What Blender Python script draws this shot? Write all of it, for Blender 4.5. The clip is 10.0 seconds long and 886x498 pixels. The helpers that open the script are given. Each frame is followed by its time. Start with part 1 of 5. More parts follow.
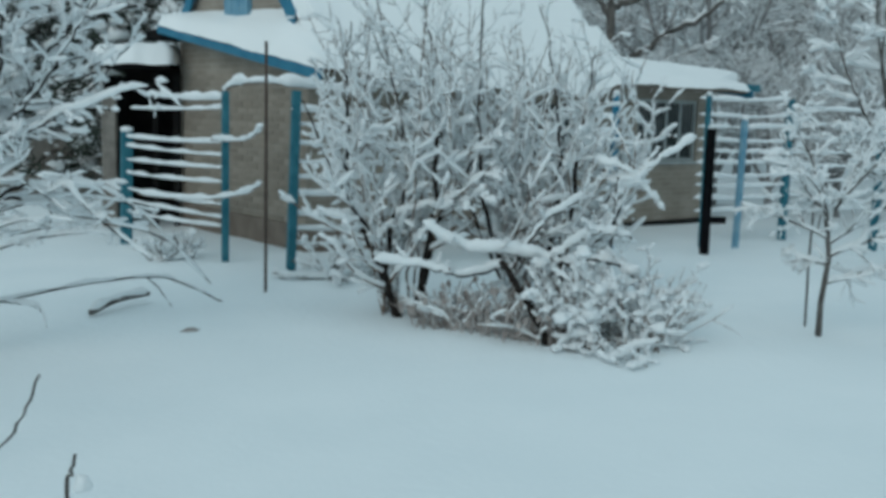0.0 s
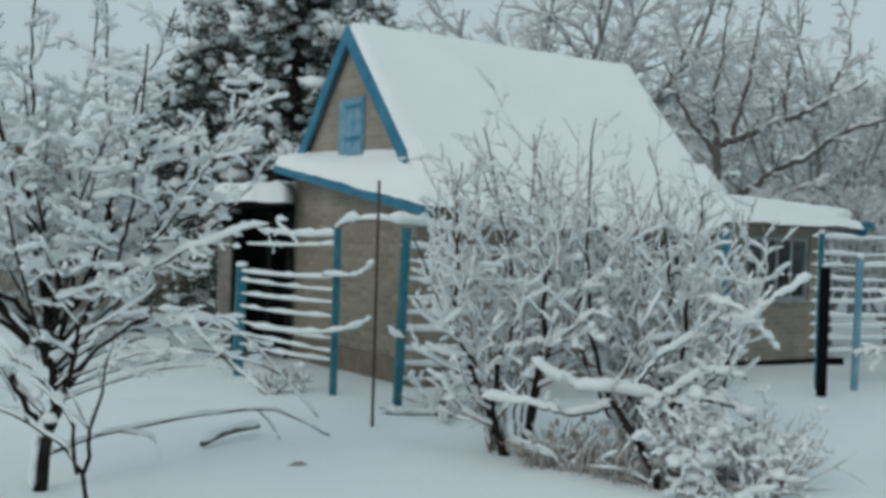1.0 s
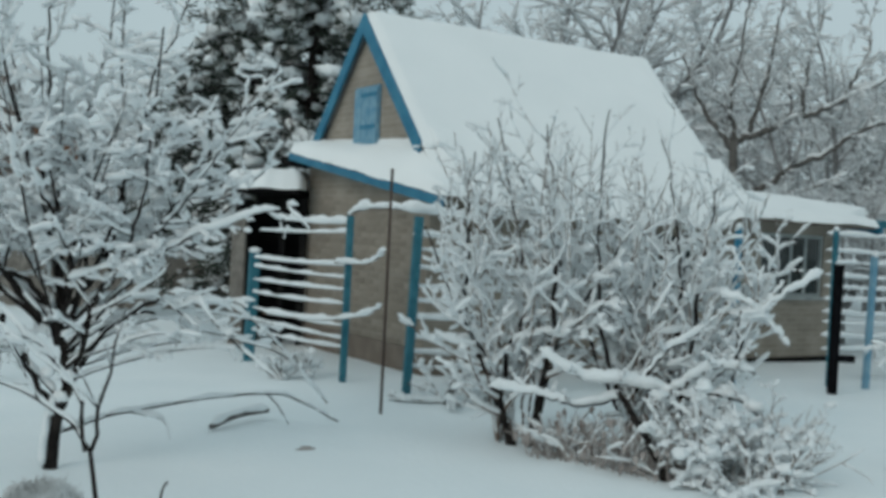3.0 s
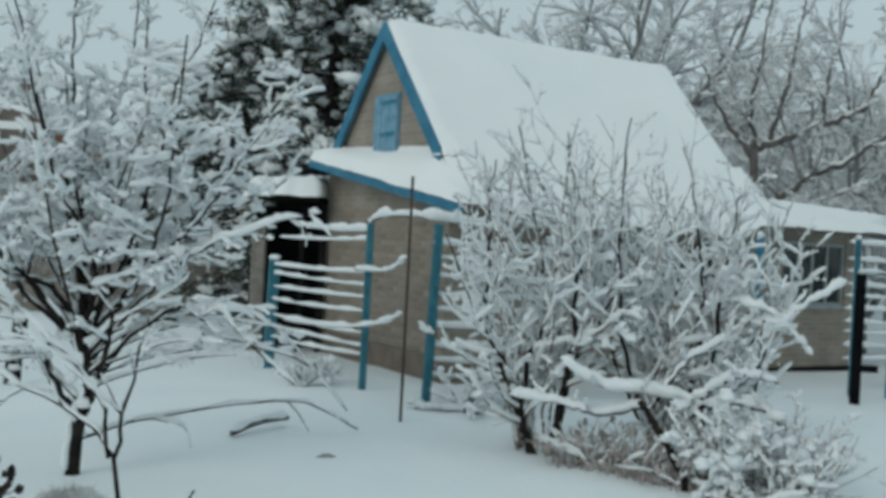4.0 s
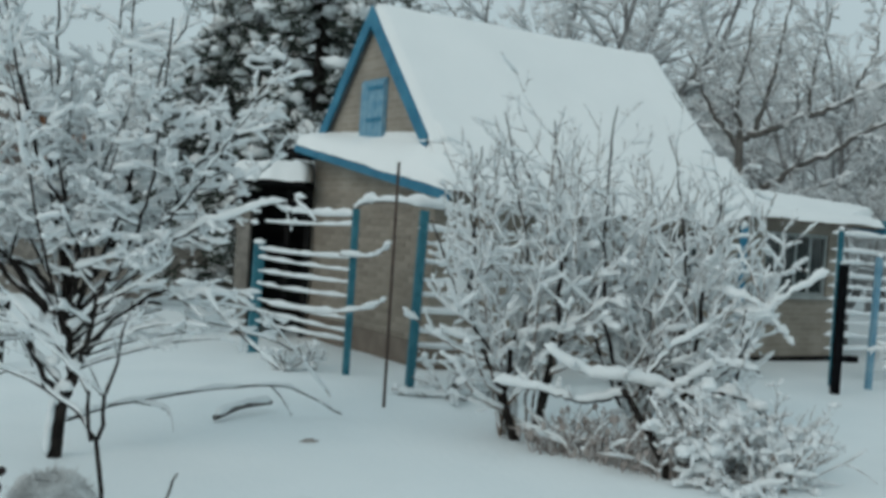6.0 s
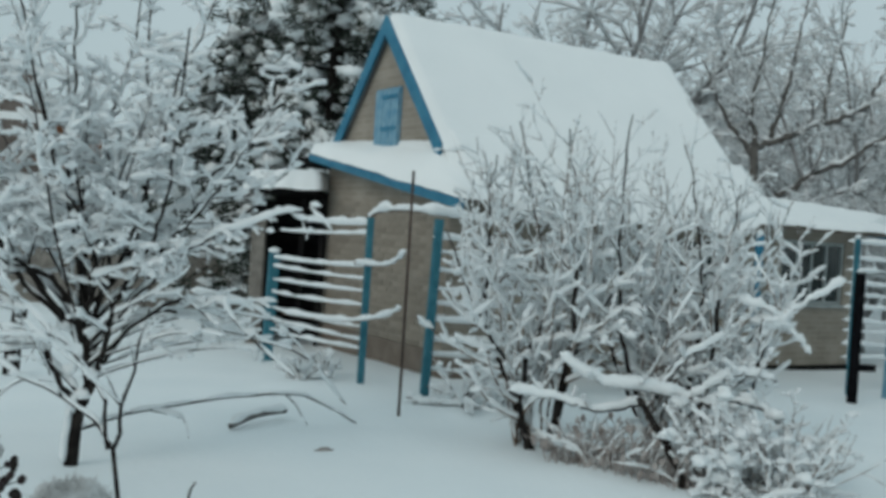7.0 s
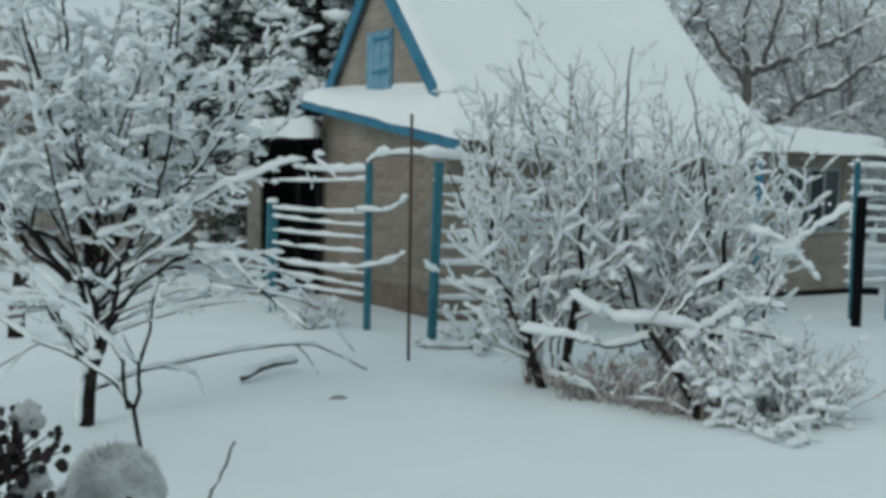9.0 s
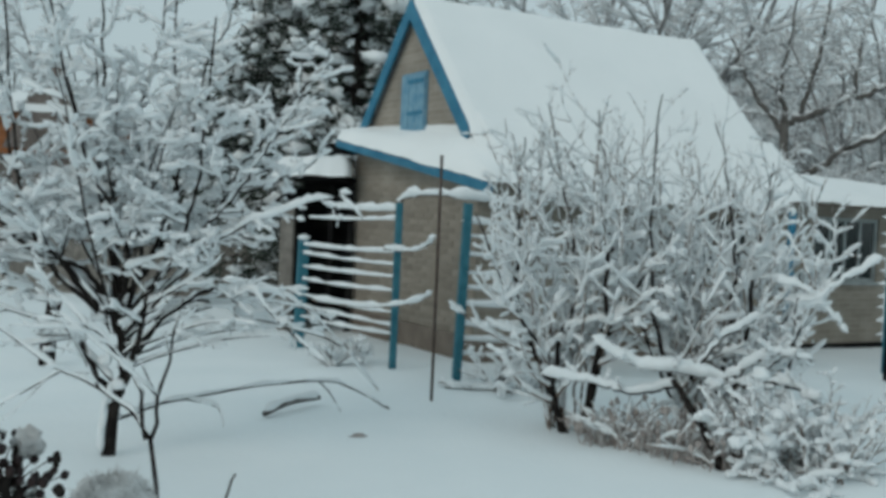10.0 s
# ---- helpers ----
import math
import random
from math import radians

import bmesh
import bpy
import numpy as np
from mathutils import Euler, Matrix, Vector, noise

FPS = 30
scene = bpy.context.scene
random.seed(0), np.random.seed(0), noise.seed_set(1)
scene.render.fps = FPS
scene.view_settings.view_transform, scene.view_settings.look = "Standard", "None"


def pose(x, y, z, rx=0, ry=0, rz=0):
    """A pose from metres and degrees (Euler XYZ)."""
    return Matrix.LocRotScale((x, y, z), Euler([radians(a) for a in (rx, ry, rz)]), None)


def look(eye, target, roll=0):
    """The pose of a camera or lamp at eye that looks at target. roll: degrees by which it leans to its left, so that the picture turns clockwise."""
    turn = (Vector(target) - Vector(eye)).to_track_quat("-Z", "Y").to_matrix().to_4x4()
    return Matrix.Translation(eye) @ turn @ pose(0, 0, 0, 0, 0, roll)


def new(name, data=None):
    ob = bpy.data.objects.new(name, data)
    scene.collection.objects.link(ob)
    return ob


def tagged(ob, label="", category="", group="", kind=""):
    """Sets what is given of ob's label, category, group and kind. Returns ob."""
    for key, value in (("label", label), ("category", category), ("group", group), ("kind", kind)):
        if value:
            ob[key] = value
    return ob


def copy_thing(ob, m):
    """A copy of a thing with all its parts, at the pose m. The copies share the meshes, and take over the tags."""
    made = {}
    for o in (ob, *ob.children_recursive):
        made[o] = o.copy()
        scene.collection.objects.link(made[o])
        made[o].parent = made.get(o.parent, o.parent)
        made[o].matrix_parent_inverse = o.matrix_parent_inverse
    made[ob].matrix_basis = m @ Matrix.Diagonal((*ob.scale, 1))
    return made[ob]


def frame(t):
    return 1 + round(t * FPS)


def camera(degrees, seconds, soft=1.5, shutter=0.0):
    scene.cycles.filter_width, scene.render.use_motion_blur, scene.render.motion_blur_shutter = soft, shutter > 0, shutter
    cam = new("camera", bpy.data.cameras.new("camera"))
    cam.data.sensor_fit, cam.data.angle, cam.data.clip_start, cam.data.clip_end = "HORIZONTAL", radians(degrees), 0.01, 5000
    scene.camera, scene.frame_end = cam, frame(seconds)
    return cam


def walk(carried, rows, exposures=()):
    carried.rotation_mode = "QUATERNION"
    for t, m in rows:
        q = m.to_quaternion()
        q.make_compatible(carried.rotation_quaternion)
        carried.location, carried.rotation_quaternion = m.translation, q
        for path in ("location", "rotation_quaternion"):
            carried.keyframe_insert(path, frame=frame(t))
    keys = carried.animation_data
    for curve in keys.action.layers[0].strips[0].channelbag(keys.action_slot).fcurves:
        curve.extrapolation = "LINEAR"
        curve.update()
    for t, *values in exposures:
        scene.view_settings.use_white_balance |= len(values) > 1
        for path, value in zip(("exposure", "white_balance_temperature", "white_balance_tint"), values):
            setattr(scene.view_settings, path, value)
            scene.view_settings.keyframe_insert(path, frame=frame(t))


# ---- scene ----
PATH = [
    (0, (0.069, 0.115, 1.656), (0.268, 2.088, 1.39), 1.5),
    (0.5, (0.026, 0.098, 1.647), (0.132, 2.09, 1.5), 1.1),
    (1, (0.015, 0.088, 1.672), (0.012, 2.088, 1.66), 1.7),
    (1.5, (0.03, 0.056, 1.659), (0.037, 2.055, 1.696), 2.3),
    (2, (0.03, 0.061, 1.661), (0.019, 2.061, 1.667), 2.6),
    (2.5, (0.042, 0.064, 1.65), (0.026, 2.063, 1.622), 3.1),
    (2.7, (0.05, 0.066, 1.648), (0.028, 2.066, 1.615), 3.0),
    (3.8, (0.032, 0.077, 1.652), (-0.026, 2.076, 1.641), 2.9),
    (4, (0.022, 0.076, 1.653), (-0.044, 2.074, 1.636), 3.0),
    (4.5, (0.024, 0.074, 1.655), (-0.034, 2.072, 1.563), 3.5),
    (5, (0.028, 0.067, 1.657), (-0.024, 2.065, 1.615), 4.2),
    (5.5, (0.016, 0.073, 1.653), (0.007, 2.073, 1.613), 3.9),
    (5.7, (0.022, 0.071, 1.653), (0.005, 2.07, 1.608), 3.8),
    (6.8, (0.021, 0.073, 1.658), (-0.045, 2.072, 1.633), 3.6),
    (7, (0.011, 0.072, 1.654), (-0.052, 2.071, 1.627), 3.6),
    (7.5, (0.009, 0.07, 1.641), (-0.067, 2.067, 1.563), 3.5),
    (8, (-0.008, 0.08, 1.629), (-0.243, 2.059, 1.462), 3.5),
    (8.2, (-0.017, 0.095, 1.635), (-0.233, 2.075, 1.46), 3.0),
    (8.5, (-0.036, 0.097, 1.653), (-0.1, 2.092, 1.524), 0.9),
    (9, (-0.097, 0.125, 1.66), (-0.139, 2.12, 1.521), 1.0),
    (9.5, (-0.068, 0.113, 1.67), (-0.205, 2.106, 1.588), 2.0),
    (10, (-0.013, 0.096, 1.663), (-0.127, 2.092, 1.601), 2.5),
]
EXPOSURES = [(0.0, 0.0, 6050, 6), (0.5, 0.0, 6250, 8), (1.0, 0.0, 6500, 10), (10.0, 0.0, 6500, 10)]
cam = camera(46.4, 10.0, soft=3.8)
walk(cam, [(t, look(eye, target, roll)) for t, eye, target, roll in PATH], EXPOSURES)

# ---- world, sun, exposure ----
world = bpy.data.worlds.new("overcast_sky")
scene.world = world
world.use_nodes = True
wn, wl = world.node_tree.nodes, world.node_tree.links
wn.clear()
w_out = wn.new("ShaderNodeOutputWorld")
w_sky = wn.new("ShaderNodeTexSky")
w_sky.sky_type, w_sky.sun_disc = "NISHITA", False
w_sky.sun_elevation, w_sky.sun_rotation = radians(28), radians(215)
w_b1 = wn.new("ShaderNodeBackground")
w_b1.inputs["Strength"].default_value = 0.05
w_sky.dust_density, w_sky.ozone_density = 4.0, 1.0
w_haze = wn.new("ShaderNodeMix")
w_haze.data_type = "RGBA"
w_haze.inputs["Factor"].default_value = 0.8
w_haze.inputs["B"].default_value = (1.55, 1.9, 2.15, 1)
wl.new(w_sky.outputs[0], w_haze.inputs["A"])
wl.new(w_haze.outputs["Result"], w_b1.inputs["Color"])
w_b2 = wn.new("ShaderNodeBackground")
w_tc, w_nz, w_rp = wn.new("ShaderNodeTexCoord"), wn.new("ShaderNodeTexNoise"), wn.new("ShaderNodeValToRGB")
w_nz.inputs["Scale"].default_value, w_nz.inputs["Detail"].default_value = 1.6, 3
w_rp.color_ramp.elements[0].color = (0.332, 0.430, 0.446, 1)
w_rp.color_ramp.elements[1].color = (0.404, 0.500, 0.516, 1)
w_rp.color_ramp.elements[0].position, w_rp.color_ramp.elements[1].position = 0.3, 0.7
wl.new(w_tc.outputs["Generated"], w_nz.inputs["Vector"])
wl.new(w_nz.outputs["Fac"], w_rp.inputs["Fac"])
wl.new(w_rp.outputs[0], w_b2.inputs["Color"])
w_b2.inputs["Strength"].default_value = 0.92
w_add = wn.new("ShaderNodeAddShader")
wl.new(w_b1.outputs[0], w_add.inputs[0])
wl.new(w_b2.outputs[0], w_add.inputs[1])
wl.new(w_add.outputs[0], w_out.inputs["Surface"])

sun = new("sun", bpy.data.lights.new("sun", "SUN"))
sun.data.energy, sun.data.angle, sun.data.color = 0.42, radians(30), (1.0, 0.96, 0.9)
sun.matrix_world = look((-12, -17, 14), (0, 0, 0))


# ---- materials ----
def material(name, colors, scale=6.0, rough=0.8, bump=0.2, bump_scale=None, metal=0.0, gloss=0.25):
    """Noise between two or three colours, with a fine relief."""
    m = bpy.data.materials.new(name)
    m.use_nodes = True
    n, l = m.node_tree.nodes, m.node_tree.links
    b = n["Principled BSDF"]
    b.inputs["Roughness"].default_value, b.inputs["Metallic"].default_value = rough, metal
    b.inputs["Specular IOR Level"].default_value = gloss
    tc = n.new("ShaderNodeTexCoord")
    nz = n.new("ShaderNodeTexNoise")
    nz.inputs["Scale"].default_value, nz.inputs["Detail"].default_value = scale, 6
    rp = n.new("ShaderNodeValToRGB")
    e = rp.color_ramp.elements
    e[0].position, e[1].position = 0.32, 0.68
    e[0].color, e[1].color = (*colors[0], 1), (*colors[-1], 1)
    for i, c in enumerate(colors[1:-1]):
        x = e.new(0.32 + 0.36 * (i + 1) / (len(colors) - 1))
        x.color = (*c, 1)
    l.new(tc.outputs["Object"], nz.inputs["Vector"])
    l.new(nz.outputs["Fac"], rp.inputs["Fac"])
    l.new(rp.outputs[0], b.inputs["Base Color"])
    n2 = n.new("ShaderNodeTexNoise")
    n2.inputs["Scale"].default_value, n2.inputs["Detail"].default_value = bump_scale or scale * 6, 5
    bp = n.new("ShaderNodeBump")
    bp.inputs["Strength"].default_value, bp.inputs["Distance"].default_value = bump, 0.02
    l.new(tc.outputs["Object"], n2.inputs["Vector"])
    l.new(n2.outputs["Fac"], bp.inputs["Height"])
    l.new(bp.outputs[0], b.inputs["Normal"])
    return m


def brick_material(name, c1, c2, mortar, width=0.25, height=0.075):
    m = bpy.data.materials.new(name)
    m.use_nodes = True
    n, l = m.node_tree.nodes, m.node_tree.links
    b = n["Principled BSDF"]
    b.inputs["Roughness"].default_value = 0.9
    b.inputs["Specular IOR Level"].default_value = 0.15
    tc = n.new("ShaderNodeTexCoord")
    sx = n.new("ShaderNodeSeparateXYZ")
    ad = n.new("ShaderNodeMath")
    cx = n.new("ShaderNodeCombineXYZ")
    br = n.new("ShaderNodeTexBrick")
    br.inputs["Scale"].default_value = 1.0
    br.inputs["Brick Width"].default_value, br.inputs["Row Height"].default_value = width, height
    br.inputs["Mortar Size"].default_value = 0.006
    br.inputs["Color1"].default_value, br.inputs["Color2"].default_value = (*c1, 1), (*c2, 1)
    br.inputs["Mortar"].default_value = (*mortar, 1)
    l.new(tc.outputs["Object"], sx.inputs[0])
    l.new(sx.outputs["X"], ad.inputs[0])
    l.new(sx.outputs["Y"], ad.inputs[1])
    l.new(ad.outputs[0], cx.inputs["X"])
    l.new(sx.outputs["Z"], cx.inputs["Y"])
    l.new(cx.outputs[0], br.inputs["Vector"])
    nz = n.new("ShaderNodeTexNoise")
    nz.inputs["Scale"].default_value, nz.inputs["Detail"].default_value = 2.2, 8
    l.new(tc.outputs["Object"], nz.inputs["Vector"])
    mr = n.new("ShaderNodeMapRange")
    mr.inputs["From Min"].default_value, mr.inputs["From Max"].default_value = 0.3, 0.7
    mr.inputs["To Min"].default_value, mr.inputs["To Max"].default_value = 0.78, 1.12
    l.new(nz.outputs["Fac"], mr.inputs["Value"])
    mx = n.new("ShaderNodeVectorMath")
    mx.operation = "SCALE"
    l.new(br.outputs["Color"], mx.inputs[0])
    l.new(mr.outputs[0], mx.inputs["Scale"])
    l.new(mx.outputs[0], b.inputs["Base Color"])
    bp = n.new("ShaderNodeBump")
    bp.inputs["Strength"].default_value, bp.inputs["Distance"].default_value = 0.5, 0.01
    bp.invert = True
    l.new(br.outputs["Fac"], bp.inputs["Height"])
    l.new(bp.outputs[0], b.inputs["Normal"])
    return m


def piece_material(name, c1, c2):
    """Each piece takes its own shade, with grain and stains on it."""
    m = material(name, [c1, c2], 3.0, 0.9, 0.5, 90, gloss=0.15)
    n, l = m.node_tree.nodes, m.node_tree.links
    info, rng_, mul = n.new("ShaderNodeObjectInfo"), n.new("ShaderNodeMapRange"), n.new("ShaderNodeVectorMath")
    rng_.inputs["To Min"].default_value, rng_.inputs["To Max"].default_value = 0.82, 1.14
    mul.operation = "SCALE"
    ramp = next(x for x in n if x.bl_idname == "ShaderNodeValToRGB")
    l.new(info.outputs["Random"], rng_.inputs["Value"])
    l.new(ramp.outputs[0], mul.inputs[0])
    l.new(rng_.outputs[0], mul.inputs["Scale"])
    l.new(mul.outputs[0], n["Principled BSDF"].inputs["Base Color"])
    return m


SNOW = material("snow", [(0.86, 0.885, 0.89), (0.905, 0.925, 0.928)], 0.8, 0.75, 0.25, 14)
# bluer than SNOW: the cooler light over the ground is put in its colour
GROUND_SNOW = material("ground_snow_cool_light", [(0.84, 0.895, 0.915), (0.89, 0.935, 0.95)], 0.8, 0.75, 0.3, 14)
SNOW_LUMP = material("loose_snow", [(0.80, 0.838, 0.853), (0.878, 0.905, 0.916)], 9, 0.8, 0.5, 60)
FROST = material("frosted_twigs", [(0.62, 0.65, 0.66), (0.78, 0.80, 0.81), (0.86, 0.88, 0.89)], 6, 0.85, 0.3, 60)
BARK = material("dark_bark", [(0.012, 0.010, 0.010), (0.036, 0.031, 0.028)], 14, 0.95, 0.6, 60, gloss=0.08)
# paler than bare bark: frost coat plus distance haze, mixed into the colour
FAR_BARK = material("hazy_frosted_bark", [(0.16, 0.155, 0.155), (0.34, 0.335, 0.335)], 3, 0.95, 0.4, 20)
BARK_GREY = material("grey_bark", [(0.07, 0.066, 0.062), (0.16, 0.15, 0.14)], 9, 0.9, 0.6, 50)
TWIG_BROWN = material("brown_twig", [(0.10, 0.07, 0.055), (0.22, 0.165, 0.13)], 9, 0.9, 0.4, 60)
REED = material("dry_stalks", [(0.25, 0.215, 0.20), (0.43, 0.395, 0.375)], 7, 0.9, 0.3, 60)
BRICK_TAN = brick_material("silicate_brick", (0.275, 0.24, 0.20), (0.33, 0.29, 0.245), (0.35, 0.32, 0.28))
BRICK_FACE = piece_material("brick_face", (0.255, 0.222, 0.185), (0.36, 0.318, 0.27))
PLINTH = material("brown_plinth", [(0.16, 0.128, 0.105), (0.22, 0.185, 0.155)], 5, 0.9, 0.5, 40)
BLUE = material("blue_paint", [(0.022, 0.15, 0.25), (0.045, 0.21, 0.32)], 5, 0.55, 0.25, 40)
BLUE_PALE = material("faded_blue_paint", [(0.10, 0.26, 0.38), (0.22, 0.37, 0.46)], 9, 0.7, 0.35, 40)
TEAL = material("teal_post_paint", [(0.02, 0.12, 0.165), (0.05, 0.19, 0.24)], 8, 0.6, 0.3, 40)
RUST = material("rusty_rod", [(0.06, 0.045, 0.04), (0.12, 0.085, 0.07)], 20, 0.8, 0.4, 80, metal=0.2)
BLACK = material("black_post_paint", [(0.004, 0.004, 0.005), (0.010, 0.010, 0.012)], 10, 0.9, 0.2, gloss=0.05)
# near-black: holds the shade of the shed's inside and the eave's underside
DARK = material("dark_and_shaded_parts", [(0.008, 0.008, 0.009), (0.02, 0.019, 0.018)], 5, 0.95, 0.3, gloss=0.05)
GREY_WOOD = material("weathered_boards", [(0.16, 0.145, 0.13), (0.27, 0.25, 0.225)], 7, 0.9, 0.4, 50)
SHEET = material("roof_sheet", [(0.18, 0.20, 0.21), (0.28, 0.30, 0.31)], 4, 0.7, 0.2)
WHITE_WOOD = material("white_window_wood", [(0.28, 0.32, 0.32), (0.40, 0.43, 0.43)], 7, 0.6, 0.2)
NEEDLE = material("pine_needles", [(0.022, 0.032, 0.025), (0.075, 0.09, 0.072)], 3, 0.8, 0.2)
ORANGE = brick_material("orange_brick", (0.26, 0.095, 0.04), (0.34, 0.13, 0.055), (0.30, 0.17, 0.10))
FAR_GABLE = material("brown_gable_boards", [(0.13, 0.11, 0.10), (0.20, 0.17, 0.155)], 2, 0.9, 0.3)
BERRY = material("withered_berries", [(0.012, 0.008, 0.010), (0.04, 0.024, 0.022)], 30, 0.6, 0.3)


def glass_material():
    m = bpy.data.materials.new("window_glass")
    m.use_nodes = True
    b = m.node_tree.nodes["Principled BSDF"]
    b.inputs["Base Color"].default_value = (0.02, 0.028, 0.028, 1)
    b.inputs["Roughness"].default_value = 0.06
    b.inputs["Specular IOR Level"].default_value = 0.5
    return m


GLASS = glass_material()
FLUFF = material("fluff_and_shaded_snow", [(0.42, 0.42, 0.415), (0.57, 0.575, 0.57), (0.73, 0.74, 0.74)], 14, 0.9, 0.8, 90)


# ---- mesh tools ----
class Mesh:
    """Gathers vertices and faces of one part."""

    def __init__(self):
        self.v, self.f, self.n = [], [], 0

    def add(self, verts, faces):
        self.v.append(np.asarray(verts, dtype=float).reshape(-1, 3))
        n = self.n
        self.f.extend([tuple(i + n for i in face) for face in faces])
        self.n += len(self.v[-1])

    def box(self, lo, hi, m=None):
        (a, b, c), (d, e, f) = lo, hi
        vs = [(a, b, c), (d, b, c), (d, e, c), (a, e, c), (a, b, f), (d, b, f), (d, e, f), (a, e, f)]
        if m is not None:
            vs = [m @ Vector(p) for p in vs]
        self.add([tuple(p) for p in vs], [(3, 2, 1, 0), (4, 5, 6, 7), (0, 1, 5, 4), (1, 2, 6, 5), (2, 3, 7, 6), (3, 0, 4, 7)])

    def prism(self, outline, axis_from, axis_to):
        """A polygon of (y, z) swept along x."""
        k = len(outline)
        vs = [(axis_from, y, z) for y, z in outline] + [(axis_to, y, z) for y, z in outline]
        fs = [tuple(range(k))[::-1], tuple(range(k, 2 * k))] + [(i, (i + 1) % k, k + (i + 1) % k, k + i) for i in range(k)]
        self.add(vs, fs)

    def tube(self, pts, radii, sides=5, caps=True):
        p = np.asarray(pts, dtype=float)
        r = np.asarray(radii, dtype=float)
        d = np.gradient(p, axis=0)
        d /= np.linalg.norm(d, axis=1)[:, None] + 1e-9
        mean = d.mean(axis=0)
        ref = np.array([0.0, 0, 1]) if abs(mean[2]) < 0.8 else np.array([1.0, 0, 0])
        a = np.cross(d, ref)
        a /= np.linalg.norm(a, axis=1)[:, None] + 1e-9
        b = np.cross(d, a)
        ang = np.arange(sides) * 2 * np.pi / sides
        ring = p[:, None] + r[:, None, None] * (np.cos(ang)[None, :, None] * a[:, None] + np.sin(ang)[None, :, None] * b[:, None])
        k = len(p)
        fs = [(i * sides + j, i * sides + (j + 1) % sides, (i + 1) * sides + (j + 1) % sides, (i + 1) * sides + j) for i in range(k - 1) for j in range(sides)]
        if caps:
            fs += [tuple(range(sides))[::-1], tuple(range((k - 1) * sides, k * sides))]
        self.add(ring.reshape(-1, 3), fs)

    def blob(self, c, size, rng, rough=0.25, rings=6, sides=8):
        """An uneven lump."""
        vs = [(0, 0, -1)]
        for i in range(1, rings):
            for j in range(sides):
                th, ph = math.pi * i / rings, 2 * math.pi * (j + 0.5 * (i % 2)) / sides
                vs.append((math.sin(th) * math.cos(ph), math.sin(th) * math.sin(ph), -math.cos(th)))
        vs.append((0, 0, 1))
        a = np.array(vs) * (1 + rough * (rng.random(len(vs))[:, None] * 2 - 1)) * np.asarray(size) + np.asarray(c)
        fs = [(0, 1 + (j + 1) % sides, 1 + j) for j in range(sides)]
        for i in range(rings - 2):
            o = 1 + i * sides
            fs += [(o + j, o + (j + 1) % sides, o + sides + (j + 1) % sides, o + sides + j) for j in range(sides)]
        o = 1 + (rings - 2) * sides
        fs += [(o + j, o + (j + 1) % sides, len(vs) - 1) for j in range(sides)]
        self.add(a, fs)

    def lump(self, c, size, seed, rough=0.3, rings=18, sides=26):
        """A soft heap with hollows."""
        vs = []
        for i in range(rings + 1):
            for j in range(sides):
                th, ph = math.pi * (i + 0.001) / (rings + 0.002), 2 * math.pi * j / sides
                d = Vector((math.sin(th) * math.cos(ph), math.sin(th) * math.sin(ph), -math.cos(th)))
                k = 1 + rough * noise.noise(d * 1.6 + Vector((seed * 3.1, 0, 0))) + rough * 0.5 * noise.noise(d * 4.2 + Vector((0, seed * 2.3, 0))) + rough * 0.22 * noise.noise(d * 10 + Vector((0, 0, seed * 1.7)))
                vs.append((c[0] + d.x * size[0] * k, c[1] + d.y * size[1] * k, c[2] + d.z * size[2] * k))
        self.add(vs, [(i * sides + j, i * sides + (j + 1) % sides, (i + 1) * sides + (j + 1) % sides, (i + 1) * sides + j) for i in range(rings) for j in range(sides)])

    def sheet(self, fn, nu, nv):
        """A grid of fn(s, t) -> point."""
        vs = [fn(i / nu, j / nv) for i in range(nu + 1) for j in range(nv + 1)]
        w = nv + 1
        self.add(vs, [(i * w + j, (i + 1) * w + j, (i + 1) * w + j + 1, i * w + j + 1) for i in range(nu) for j in range(nv)])

    def data(self, name, mat, smooth=False):
        me = bpy.data.meshes.new(name)
        me.from_pydata([tuple(p) for p in np.concatenate(self.v)], [], self.f)
        me.materials.append(mat)
        me.polygons.foreach_set("use_smooth", [smooth] * len(me.polygons))
        me.update()
        return me


def thing(name, at=(0, 0, 0), rz=0.0, label="", category="", group="", kind=""):
    ob = new(name)
    ob.matrix_world = pose(*at, 0, 0, rz)
    return tagged(ob, label, category, group, kind)


def part(name, mesh, mat, parent, label="", smooth=False):
    ob = new(name, mesh.data(name, mat, smooth))
    if parent is not None:
        ob.parent = parent
    if label:
        tagged(ob, label)
    return ob


def bevelled(ob, width=0.01):
    b = ob.modifiers.new("edge", "BEVEL")
    b.width, b.segments, b.limit_method = width, 2, "ANGLE"
    return ob


# ---- ground ----
def snow_height(x, y):
    far = min(1.0, max(0.0, (math.hypot(x, y) - 3) / 6))
    h = 0.075 * noise.noise((x * 0.35, y * 0.35, 1.7)) + 0.02 * noise.noise((x * 1.1, y * 1.1, 4.2)) + 0.006 * noise.noise((x * 4, y * 4, 7))
    return h * (0.5 + 0.5 * far)


